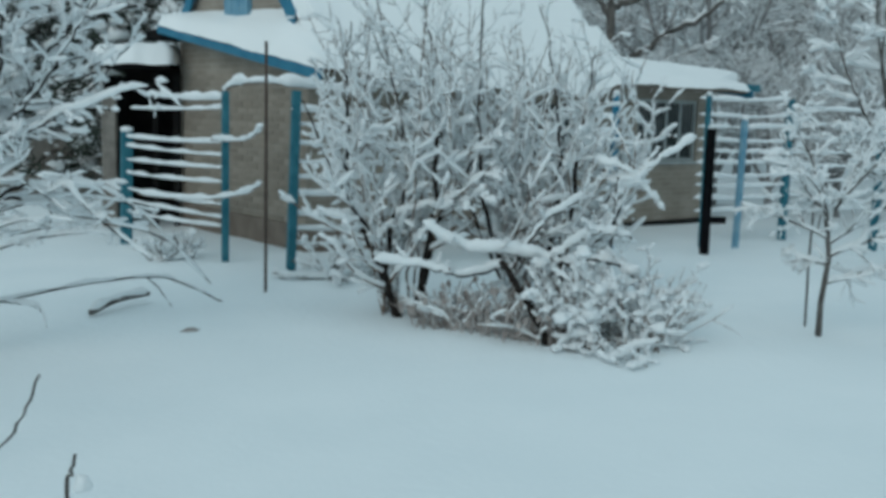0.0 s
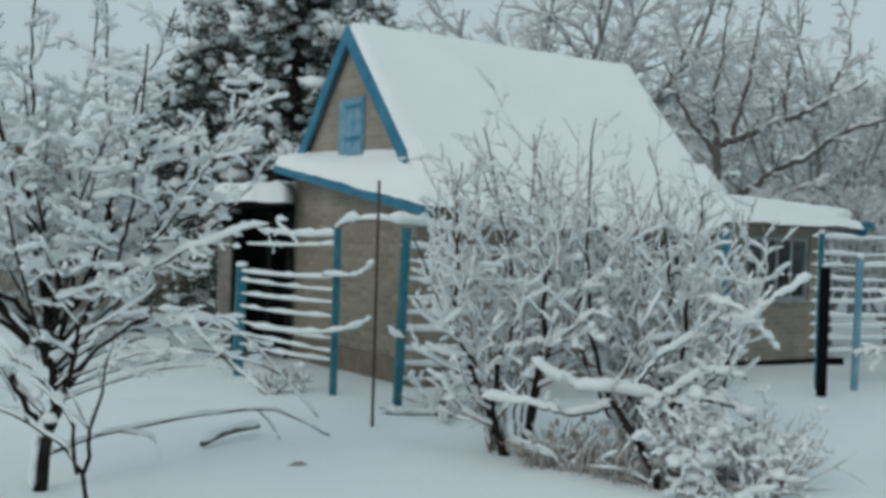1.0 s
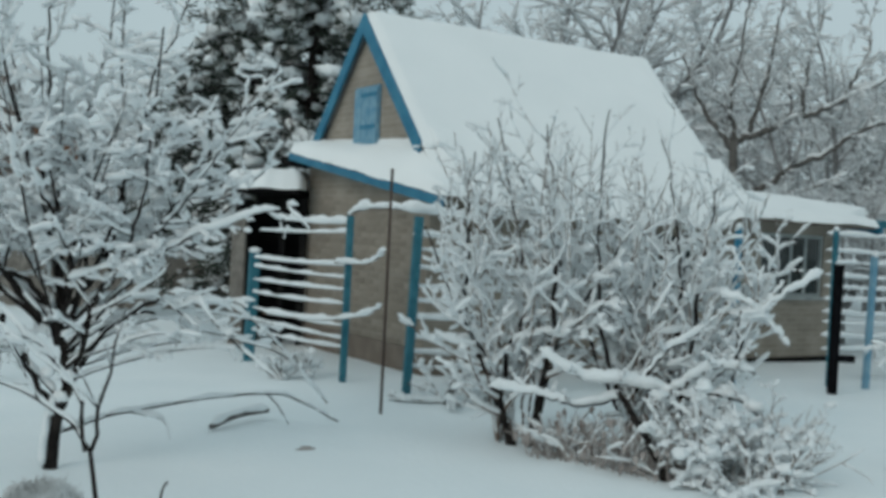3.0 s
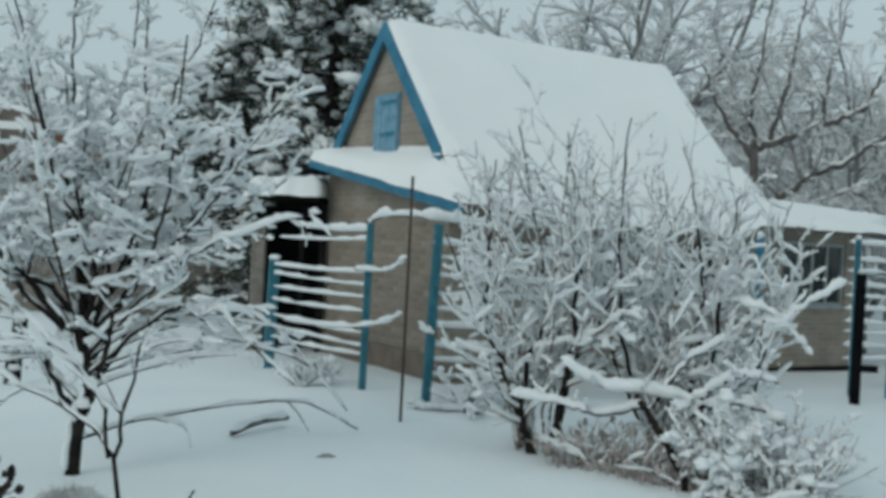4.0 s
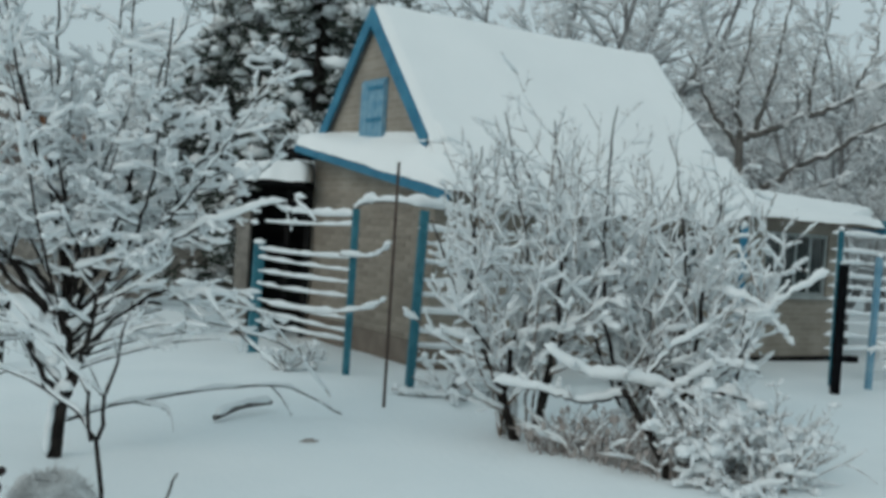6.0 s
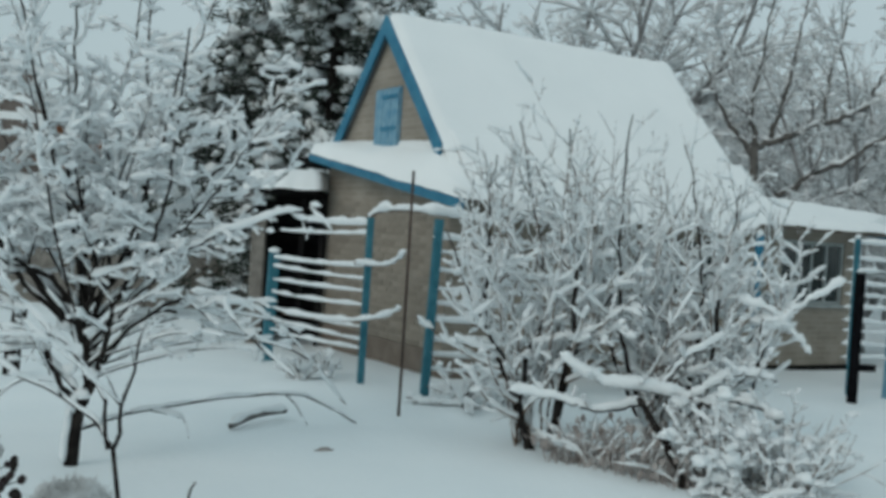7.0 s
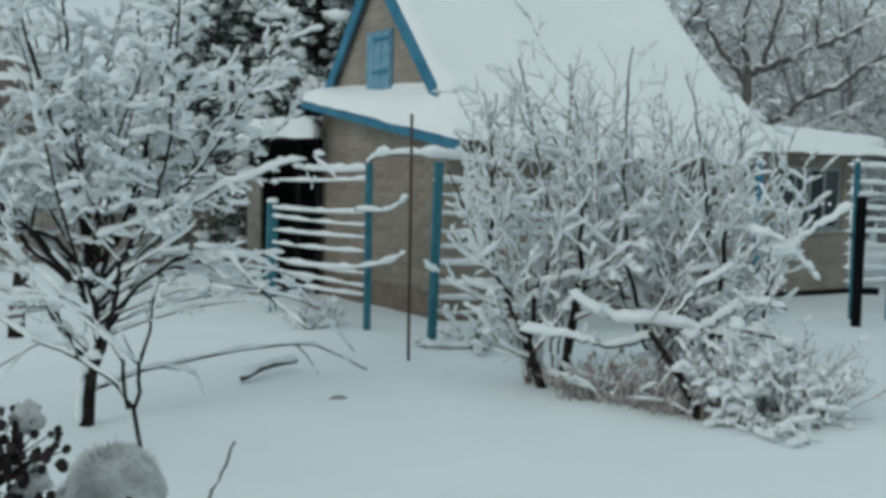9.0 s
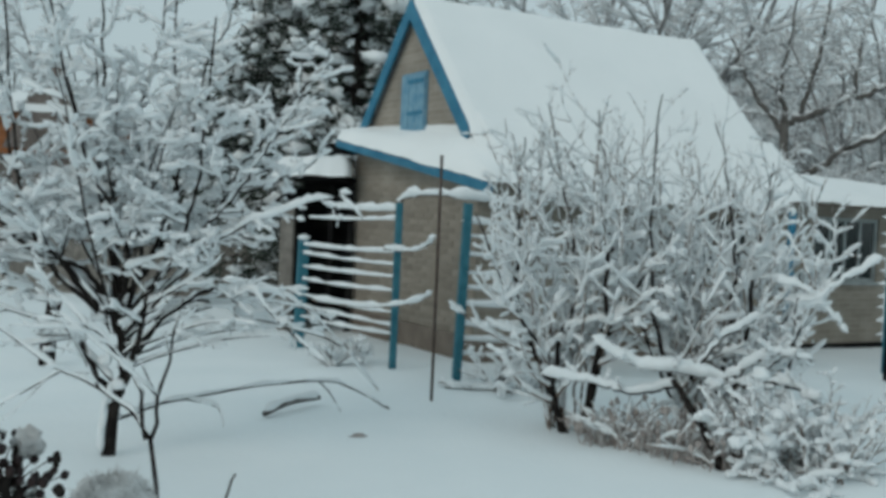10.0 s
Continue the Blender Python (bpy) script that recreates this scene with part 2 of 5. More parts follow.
def build_ground():
    m = Mesh()
    xs = np.concatenate([[-400, -150, -60, -30, -20], np.arange(-14, 14.01, 0.2), [20, 30, 60, 150, 400]])
    ys = np.concatenate([[-200, -60, -20, -8], np.arange(-3, 20.01, 0.2), [24, 30, 45, 80, 200, 600]])
    vs = [(x, y, snow_height(x, y)) for x in xs for y in ys]
    w = len(ys)
    m.add(vs, [(i * w + j, (i + 1) * w + j, (i + 1) * w + j + 1, i * w + j + 1) for i in range(len(xs) - 1) for j in range(w - 1)])
    g = part("ground", m, GROUND_SNOW, None, smooth=True)
    return tagged(g, "garden ground under smooth fresh untrodden snow", "snow ground", kind="structure")


ground = build_ground()


# ---- branching plants ----
def grow(rng, out, p, d, length, r, level, spec):
    """One shoot and, level by level, the shoots that leave it. spec: kids, ratio, angle, wobble, lift per level."""
    n = max(4, int(length / spec["step"]))
    step = length / n
    p, d = np.array(p, float), np.array(d, float)
    d /= np.linalg.norm(d)
    pts, dirs = [p.copy()], [d.copy()]
    for i in range(n):
        d = d + rng.normal(0, spec["wobble"][level], 3) + np.array([0, 0, spec["lift"][level]]) * step
        d /= np.linalg.norm(d)
        p = p + d * step
        if p[2] < 0.03:
            p[2], d[2] = 0.03, abs(d[2]) * 0.3
        pts.append(p.copy())
        dirs.append(d.copy())
    tip = spec.get("tip", 0.25)
    radii = [r * (1 - (1 - tip) * i / n) for i in range(n + 1)]
    out.append((np.array(pts), np.array(radii), level))
    side_shoots(rng, out, pts, dirs, radii, length, level, spec)


def side_shoots(rng, out, pts, dirs, radii, length, level, spec):
    """The shoots that leave one shoot; flat < 1 presses them towards the level."""
    if level >= len(spec["kids"]):
        return
    n, kids = len(pts) - 1, spec["kids"][level]
    flat = spec.get("flat", (1, 1, 1, 1))[level]
    for k in range(kids):
        t = spec["from"][level] + (1 - spec["from"][level]) * (k + rng.random()) / kids
        i = min(n, int(t * n))
        ang = radians(spec["angle"][level] * (0.7 + 0.6 * rng.random()))
        az = rng.random() * 2 * math.pi
        dd = dirs[i]
        a = np.cross(dd, [0.3, 0.2, 1.0])
        a /= np.linalg.norm(a) + 1e-9
        b = np.cross(dd, a)
        nd = dd * math.cos(ang) + (a * math.cos(az) + b * math.sin(az)) * math.sin(ang)
        nd[2] *= flat
        ln = length * spec["ratio"][level] * (0.6 + 0.7 * rng.random()) * (1 - 0.45 * t)
        grow(rng, out, pts[i], nd, ln, max(radii[i] * 0.6, spec["thin"]), level + 1, spec)


def guided(rng, out, ctrl, r0, r1, level, spec, length=None, wob=0.012):
    """A limb through a few given points, with the shoots that leave it."""
    ctrl = np.array(ctrl, float)
    total = float(np.linalg.norm(np.diff(ctrl, axis=0), axis=1).sum())
    k = max(2, int(total / (len(ctrl) - 1) / 0.07))
    q, _ = resample(ctrl, np.ones(len(ctrl)), k)
    drift = np.cumsum(rng.normal(0, wob, q.shape), axis=0)
    drift -= np.linspace(0, 1, len(q))[:, None] * drift[-1]
    q = q + drift
    d = np.gradient(q, axis=0)
    d /= np.linalg.norm(d, axis=1)[:, None] + 1e-9
    r = np.linspace(r0, r1, len(q))
    out.append((q, r, level))
    side_shoots(rng, out, q, d, r, length or total, level, spec)


def resample(pts, radii, k):
    """The same line with k steps for each, rounded through its points."""
    pts = np.asarray(pts, float)
    n = len(pts)
    ext = np.concatenate([[2 * pts[0] - pts[1]], pts, [2 * pts[-1] - pts[-2]]])
    y = np.linspace(0, n - 1, (n - 1) * k + 1)
    i = np.minimum(y.astype(int), n - 2)
    t = (y - i)[:, None]
    a, p0, p1, d = ext[i], ext[i + 1], ext[i + 2], ext[i + 3]
    q = 0.5 * (2 * p0 + (p1 - a) * t + (2 * a - 5 * p0 + 4 * p1 - d) * t ** 2 + (3 * p0 - a - 3 * p1 + d) * t ** 3)
    return q, np.interp(y, np.arange(n), radii)


def snow_on(rng, mesh, pts, radii, load, sides=5, k=2, cover=1.0, fade=None, even=2, cling=0.16):
    """Snow lying along a shoot: thick where it runs flat, thin where it stands upright, broken here and there."""
    q, r = resample(pts, radii, k)
    d = np.gradient(q, axis=0)
    d /= np.linalg.norm(d, axis=1)[:, None] + 1e-9
    flat = np.clip(1 - d[:, 2] ** 2, 0.0, 1)
    knots = max(3, len(q) // even)
    lump = 0.5 + np.interp(np.linspace(0, knots - 1, len(q)), np.arange(knots), rng.random(knots)) + rng.normal(0, 0.08, len(q))
    rs = load * (cling + (1 - cling) * flat) * lump
    if fade is not None:
        rs *= np.interp(q[:, 2], (fade[0], fade[1]), (1.0, fade[2]))
    rs = np.maximum(rs, 0.002)
    rs[0] *= 0.4
    rs[-1] *= 0.4
    up = q + np.stack([rng.normal(0, load * 0.12, len(q)), rng.normal(0, load * 0.12, len(q)), r * 0.5 + rs * 0.6], 1)
    start = 0
    for i in range(1, len(q) + 1):
        if i == len(q) or (rng.random() > cover and i - start > 2):
            if i - start >= 2:
                seg = rs[start:i].copy()
                seg[0] *= 0.5
                seg[-1] *= 0.5
                mesh.tube(up[start:i], seg, sides)
            start = i + 1


def plant(name, shoots, rng, at=(0, 0, 0), wood=BARK, load=(0.02,) * 5, cover=0.95, sides=(7, 6, 5, 4, 3), label="", category="tree", group="", limb=1, snow_mat=None, k=2, fade=None, stem=None, cling=0.16):
    """A woody plant: trunk, branches and the snow that lies on them."""
    top = thing(name, at, label=label, category=category, group=group)
    trunk, branches, snow = Mesh(), Mesh(), Mesh()
    for pts, radii, level in shoots:
        (trunk if level < limb else branches).tube(pts, radii, sides[min(level, 4)])
        amount = load[min(level, len(load) - 1)]
        if amount > 0:
            snow_on(rng, snow, pts, radii, amount, 5 if level < 3 else 4, k, cover, fade, cling=cling)
    part("trunk", trunk, stem or wood, top, smooth=True)
    if branches.n:
        tagged(part("crown", branches, wood, top, smooth=True), kind="stuff")
    if snow.n:
        tagged(part("snow_load", snow, snow_mat or SNOW_LUMP, top, "white snow lying along the branches", smooth=True), kind="stuff")
    return top


# ---- house ----
def wall_with_openings(xs, zs, y, thick, holes):
    """One wall, with openings that go through it."""
    cx = sorted({*xs, *(v for o in holes for v in o[:2])})
    cz = sorted({*zs, *(v for o in holes for v in o[2:])})

    def solid(i, k):
        if not (0 <= i < len(cx) - 1 and 0 <= k < len(cz) - 1):
            return False
        mx, mz = (cx[i] + cx[i + 1]) / 2, (cz[k] + cz[k + 1]) / 2
        return not any(a < mx < b and c < mz < d for a, b, c, d in holes)
    m, nz = Mesh(), len(cz)
    n = len(cx) * nz
    vs = [(x, y, z) for x in cx for z in cz] + [(x, y + thick, z) for x in cx for z in cz]
    fs = []
    for i in range(len(cx) - 1):
        for k in range(nz - 1):
            if not solid(i, k):
                continue
            a, b, c, d = i * nz + k, (i + 1) * nz + k, (i + 1) * nz + k + 1, i * nz + k + 1
            fs += [(a, b, c, d), (d + n, c + n, b + n, a + n)]
            for (p, q), free in (((a, d), not solid(i - 1, k)), ((c, b), not solid(i + 1, k)), ((b, a), not solid(i, k - 1)), ((d, c), not solid(i, k + 1))):
                if free:
                    fs.append((p, q, q + n, p + n))
    m.add(vs, fs)
    return m


HX, HY, HR = -0.47, 12.18, 33.0


def build_house():
    h = thing("house", (HX, HY, 0), HR, "small tan brick garden house with blue trim and snow-covered steep roof", "house")
    EY, ET = -0.3, 0.25     # front wall face, wall thickness
    L = 7.15

    def ztop(y):            # underside of the low roof
        return 2.07 + (y + 0.71) * 0.152

    wall = Mesh()
    wall.prism([(EY, 0.30), (3.04, 0.30), (3.04, ztop(3.04)), (EY, ztop(EY))], 0.0, ET)
    end_wall = part("end_wall", wall, BRICK_TAN, h, "tan silicate brick wall")
    wx0, wx1, wz0, wz1 = 5.58, 6.96, 0.98, 1.90
    vx0, vx1, vz0, vz1 = 3.15, 4.35, 1.05, 1.82
    front = wall_with_openings((ET, L), (0.30, ztop(EY)), EY, ET, [(wx0, wx1, wz0, wz1), (vx0, vx1, vz0, vz1)])
    part("front_wall", front, BRICK_TAN, h)
    far = Mesh()
    far.prism([(EY + ET, 0.0), (3.04, 0.0), (3.04, ztop(3.04)), (EY + ET, ztop(EY + ET))], L - ET, L)
    far.box((ET, 2.79, 0.0), (L - ET, 3.04, ztop(2.79)))
    part("rear_wall", far, BRICK_TAN, h)
    base = Mesh()
    base.box((-0.03, EY - 0.03, -0.2), (ET, 3.06, 0.30))
    base.box((ET, EY - 0.03, -0.2), (5.0, EY + ET, 0.30))
    part("plinth", base, PLINTH, h, "brown rendered plinth")
    base = Mesh()
    base.box((5.0, EY + 0.002, -0.2), (L, EY + ET, 0.30))
    part("plinth", base, BRICK_TAN, h)
    foot = Mesh()
    foot.box((5.1, EY - 0.05, -0.2), (L, EY - 0.005, 0.09))
    part("footing", foot, DARK, h, "dark footing")

    # bricks in the face of the end wall, laid in running bond
    brick = Mesh()
    brick.box((-0.008, 0.004, 0.004), (-0.001, 0.246, 0.071))
    half = Mesh()
    half.box((-0.008, 0.004, 0.004), (-0.001, 0.121, 0.071))
    whole, part_of = brick.data("brick", BRICK_FACE), half.data("brick", BRICK_FACE)
    lay = random.Random(9)
    for row in range(21):
        z = 0.302 + row * 0.083
        y = EY + 0.004
        first = row % 2 == 1
        while y < 2.78 and z + 0.075 < ztop(y + 0.1) - 0.02:
            o = new("brick", part_of if first else whole)
            o.parent = end_wall
            o.matrix_basis = pose(lay.uniform(-0.002, 0.0015), y, z + lay.uniform(-0.002, 0.002))
            y += 0.128 if first else 0.256
            first = False

    # windows with upright bars
    def window(x0, x1, z0, z1, n, label, mat):
        f = 0.05
        win = Mesh()
        win.box((x0, EY + 0.03, z0), (x0 + f, EY + 0.10, z1))
        win.box((x1 - f, EY + 0.03, z0), (x1, EY + 0.10, z1))
        win.box((x0 + f, EY + 0.03, z0), (x1 - f, EY + 0.10, z0 + f))
        win.box((x0 + f, EY + 0.03, z1 - f), (x1 - f, EY + 0.10, z1))
        w = part("window", win, mat, h, label)
        step = (x1 - x0 - 2 * f) / n
        for i in range(n):
            pane = Mesh()
            pane.box((x0 + f + i * step + 0.022, EY + 0.06, z0 + f), (x0 + f + (i + 1) * step - 0.022, EY + 0.068, z1 - f))
            part("pane", pane, GLASS, w)
            if i:
                mul = Mesh()
                mul.box((x0 + f + i * step - 0.022, EY + 0.035, z0 + f), (x0 + f + i * step + 0.022, EY + 0.095, z1 - f))
                part("mullion", mul, mat, w)
        sill = Mesh()
        sill.box((x0 - 0.05, EY - 0.06, z0 - 0.04), (x1 + 0.05, EY + 0.03, z0 - 0.003))
        part("sill", sill, mat, w)

    window(wx0, wx1, wz0, wz1, 4, "pale wooden window frame", WHITE_WOOD)
    window(vx0, vx1, vz0, vz1, 2, "dark brown window frame", PLINTH)

    # low roof under the attic: boards and blue verge
    deck = Mesh()
    deck.prism([(-0.88, ztop(-0.88)), (3.1, ztop(3.1)), (3.1, ztop(3.1) + 0.03), (-0.88, ztop(-0.88) + 0.03)], -0.27, 7.3)
    part("low_roof", deck, SHEET, h)
    for nm, x0, x1 in (("verge_board", -0.30, -0.272), ("verge_board", 7.302, 7.33)):
        vb = Mesh()
        vb.prism([(-1.02, ztop(-1.02) - 0.085), (3.12, ztop(3.12) - 0.06), (3.12, ztop(3.12) + 0.036), (-1.02, ztop(-1.02) + 0.034)], x0, x1)
        part(nm, vb, BLUE, h, "blue painted verge board")
    # plinth brown stands in for the shadow along the front eave
    eb = Mesh()
    eb.box((-0.27, -0.908, ztop(-0.88) - 0.02), (7.3, -0.882, ztop(-0.88) + 0.026))
    part("eave_board", eb, PLINTH, h, "brown eave board, eave shadow in its colour")

    # end of the rear eave beyond the corner, soffit shade under its snow put in the colour
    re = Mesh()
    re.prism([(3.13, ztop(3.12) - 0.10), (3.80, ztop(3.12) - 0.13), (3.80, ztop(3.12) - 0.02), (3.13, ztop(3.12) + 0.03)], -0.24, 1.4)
    part("rear_eave", re, DARK, h, "rear eave boards with soffit shade in their dark colour")
    rs = Mesh()
    rs.sheet(lambda s, t: (-0.26 + 1.66 * s, 3.12 + 0.72 * t, ztop(3.12) + 0.015 - 0.05 * t + 0.13 * math.sqrt(max(0.0, 1 - (2 * t - 1) ** 4)) * min(1.0, s * 9) * (1 - 0.45 * t) + 0.02 * noise.noise((s * 7, t * 4, 2))), 24, 14)
    part("roof_snow", rs, SNOW_LUMP, h, smooth=True)

    # attic gable
    gy0, gy1, ay, az, gz = -0.03, 2.98, 1.51, 4.36, 2.3
    gab = Mesh()
    gab.prism([(gy0 + 0.1, gz), (gy1 - 0.1, gz), (gy1 - 0.1, 2.72), (ay, az - 0.1), (gy0 + 0.1, 2.72)], 0.06, 0.26)
    part("gable_wall", gab, BRICK_TAN, h)
    rear = Mesh()
    rear.prism([(gy0 + 0.1, gz), (gy1 - 0.1, gz), (gy1 - 0.1, 2.72), (ay, az - 0.1), (gy0 + 0.1, 2.72)], 4.62, 4.82)
    part("gable_wall", rear, BRICK_TAN, h)
    slope = (az - 2.66) / (ay - gy0)
    for sgn, edge in ((1, gy0), (-1, gy1)):
        lo = edge - sgn * 0.03
        zlo = 2.66 - 0.03 * slope
        slab = Mesh()
        slab.prism([(lo, zlo), (ay, az), (ay, az + 0.08), (lo, zlo + 0.08)], -0.02, 4.87)
        part("attic_roof", slab, SHEET, h)
        board = Mesh()
        board.prism([(lo, zlo - 0.13), (ay, az - 0.17), (ay, az + 0.09), (lo - sgn * 0.015, zlo + 0.09)], -0.052, -0.022)
        part("barge_board", board, BLUE, h, "blue painted barge board")
    # hatch in the gable
    fr = Mesh()
    fr.box((0.03, 1.12, 2.5), (0.058, 1.78, 3.50))
    hatch = part("hatch", fr, BLUE_PALE, h, "faded blue plank attic hatch")
    for i in range(3):
        pl = Mesh()
        pl.box((0.008, 1.14 + i * 0.21, 2.52), (0.028, 1.14 + i * 0.21 + 0.2, 3.47))
        part("plank", pl, BLUE_PALE, hatch)
    for z in (2.95, 3.36):
        st = Mesh()
        st.box((-0.004, 1.16, z), (0.007, 1.56, z + 0.05))
        part("hinge", st, BLUE, hatch)

    # snow on the roofs
    rng = np.random.default_rng(5)

    def bumpy(p, a=0.02, s=2.0):
        return a * noise.noise((p[0] * s, p[1] * s, 3.3)) + 0.4 * a * noise.noise((p[0] * s * 3, p[1] * s * 3, 9.1))

    def slope_snow(lo_y, hi_y, lo_z, hi_z, x0, x1, thick, sgn):
        m = Mesh()

        def top(s, t):
            x = x0 + (x1 - x0) * s
            y = lo_y + (hi_y - lo_y) * t
            z = lo_z + (hi_z - lo_z) * t
            edge = min(1.0, min(s, 1 - s) * (x1 - x0) / 0.12)
            th = thick * math.sqrt(max(0.0, 1 - (1 - edge) ** 2)) * (1 if t > 0.03 else 0.8)
            sag = 0.0 if t < 0.97 else -0.02
            return (x, y - sgn * th * 0.5, z + th + sag + bumpy((x, y + z)))
        m.sheet(top, 60, 24)
        m.sheet(lambda s, t: (x0 + (x1 - x0) * s, lo_y + (hi_y - lo_y) * (1 - t), lo_z + (hi_z - lo_z) * (1 - t) - 0.002), 4, 2)
        return m
    zlo = 2.66
    part("roof_snow", slope_snow(gy0 - 0.30, ay + 0.02, zlo + 0.03 - 0.25 * slope, az + 0.085, -0.03, 4.90, 0.07, 1), SNOW, h, "thick smooth snow on the steep roof", smooth=True)
    part("roof_snow", slope_snow(gy1 + 0.05, ay - 0.02, zlo + 0.03, az + 0.085, -0.03, 4.90, 0.07, -1), SNOW, h, smooth=True)

    low = Mesh()

    def low_top(s, t):
        x = -0.318 + 7.67 * s
        y = -1.0 + 4.15 * t
        zr = ztop(y) + 0.03
        out = min(1.0, max(0.0, (x + 0.318) / 0.40))          # from the verge to the gable foot
        if x < 0.05:
            foot = 2.67 + 0.075 * y if y > 0.0 else 2.67 + y * 0.56
        else:
            foot = 2.90 if y > 0.0 else 2.14 + 0.76 * (y + 1.0) ** 1.3
        foot = max(foot, zr + 0.10) if x < 5.05 else zr + 0.12
        rim = zr + 0.16
        z = rim + (foot - rim) * (0.5 - 0.5 * math.cos(math.pi * out)) ** 0.8
        e = min(1.0, min(t * 4.05, (1 - t) * 4.05, s * 7.7, (1 - s) * 7.7) / 0.12)
        z = zr + 0.012 + (z - zr - 0.012) * math.sqrt(max(0.0, 1 - (1 - e) ** 2))
        hang = max(0.0, 1 - t * 4.05 / 0.13) * min(1.0, max(0.0, (x - 0.1) / 0.5)) * min(1.0, max(0.0, (4.4 - x) / 0.4))
        z -= (0.17 + 0.06 * noise.noise((x * 1.7, 0, 6))) * hang ** 2
        return (x, y - 0.04 * hang, z + bumpy((x, y), 0.025, 2.4))
    low.sheet(low_top, 110, 50)
    low.sheet(lambda s, t: (-0.30 + 7.6 * s, -0.96 + 4.08 * (1 - t), ztop(-0.96 + 4.08 * (1 - t)) + 0.032), 2, 2)
    part("roof_snow", low, SNOW, h, "snow heaped on the low roof", smooth=True)

    # small pitched roof over the window end
    por = Mesh()

    def por_top(s, t):
        x = 4.1 + (2.55 + 2.0 * t) * s
        y = -0.82 + 1.0 * t
        z = 2.06 + 0.40 * t - (0.03 + 0.13 * t) * s
        e = min(1.0, min(t * 1.3, (1 - s) * 4) / 0.14)
        return (x, y, z + 0.12 * math.sqrt(max(0.0, 1 - (1 - e) ** 2)) + bumpy((x, y), 0.02, 3))
    por.sheet(por_top, 40, 12)
    por.sheet(lambda s, t: (4.1 + (2.55 + 2.0 * (1 - t)) * s, -0.82 + 1.0 * (1 - t), 2.05 + 0.40 * (1 - t) - (0.03 + 0.13 * (1 - t)) * s), 4, 2)
    por.sheet(lambda s, t: (4.1 + 4.55 * s, 0.18 + 1.6 * t, 2.57 - 0.16 * s - 0.5 * t * t), 12, 6)
    part("porch_snow", por, SNOW, h, "snow slab on the porch roof", smooth=True)
    beam = Mesh()
    beam.box((7.2, -0.3, 2.08), (8.55, -0.2, 2.20))
    part("porch_beam", beam, TEAL, h)
    return h


house = build_house()


# ---- shed beside the house ----
def build_shed():
    s = thing("shed", (-2.6, 14.3, 0), 0, "dark open shed with grey corner and snowy roof beside the house", "shed")
    m = Mesh()
    m.box((-0.50, 0.0, -0.1), (-0.32, 0.16, 1.75))
    part("corner_post", m, GREY_WOOD, s, "grey weathered corner board")
    # back wall, uprights and roof near-black: the shed's inner shade is in their colour
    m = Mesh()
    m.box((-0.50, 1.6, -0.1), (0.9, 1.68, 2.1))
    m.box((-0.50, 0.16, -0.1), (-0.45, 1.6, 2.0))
    part("back_wall", m, DARK, s, "shed boards, shade of the unlit inside in their colour")
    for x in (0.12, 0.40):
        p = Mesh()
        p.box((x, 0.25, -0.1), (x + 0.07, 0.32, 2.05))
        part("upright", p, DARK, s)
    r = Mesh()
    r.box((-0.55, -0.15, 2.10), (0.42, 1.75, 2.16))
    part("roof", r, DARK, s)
    sn = Mesh()

    def top(a, b):
        x, y = -0.62 + 1.10 * a, -0.22 + 2.0 * b + 0.05 * noise.noise((a * 5, 0, 1))
        e = min(1.0, min(a * 1.10, (1 - a) * 1.10, b * 2.0, (1 - b) * 2) / 0.24)
        return (x, y, 2.12 + 0.05 * a + (0.29 + 0.06 * noise.noise((a * 3, b * 3, 5))) * math.sqrt(max(0, 1 - (1 - e) ** 2)) + 0.03 * noise.noise((x * 3, y * 3, 2)))
    sn.sheet(top, 30, 16)
    part("roof_snow", sn, SNOW, s, smooth=True)
    return s


shed = build_shed()


# ---- trellis round the house ----
def post(parent, x, y, h, mat, half=0.035, lean=0.0, cap=True, name="post"):
    m = Mesh()
    m.box((-half, -half, -0.25), (half, half, h), pose(x, y, 0, 0, lean, 20))
    bevelled(part(name, m, mat, parent), 0.006)
    if cap:
        c = Mesh()
        c.blob((x + math.sin(radians(lean)) * h, y, h + 0.015), (half * 1.3, half * 1.3, 0.04), np.random.default_rng(int(abs(x) * 100)), 0.15)
        part("snow_cap", c, SNOW_LUMP, parent, smooth=True)


def wires(parent, rng, a, b, heights, r_snow, sag=0.03, over=0.0):
    """Snow-laden wires from a to b, each a part of its own with the snow on it."""
    a, b = np.array(a, float), np.array(b, float)
    n = max(6, int(np.linalg.norm(b - a) / 0.09))
    for z in heights:
        z0, z1 = z + rng.normal(0, 0.012), z + rng.normal(0, 0.018)
        dip = sag * (0.5 + rng.random())
        pts = []
        for i in range(n + 1):
            t = i / n
            q = a + (b - a) * t
            pts.append((q[0], q[1], z0 + (z1 - z0) * t - dip * 4 * t * (1 - t)))
        pts = np.array(pts)
        w = Mesh()
        w.tube(pts[:: max(1, n // 6)], [0.004] * len(pts[:: max(1, n // 6)]), 4)
        ob = part("wire", w, RUST, parent)
        s = Mesh()
        snow_on(rng, s, pts, np.full(n + 1, 0.004), r_snow, 6, 1, 1.0)
        part("snow", s, SNOW_LUMP, ob, smooth=True)


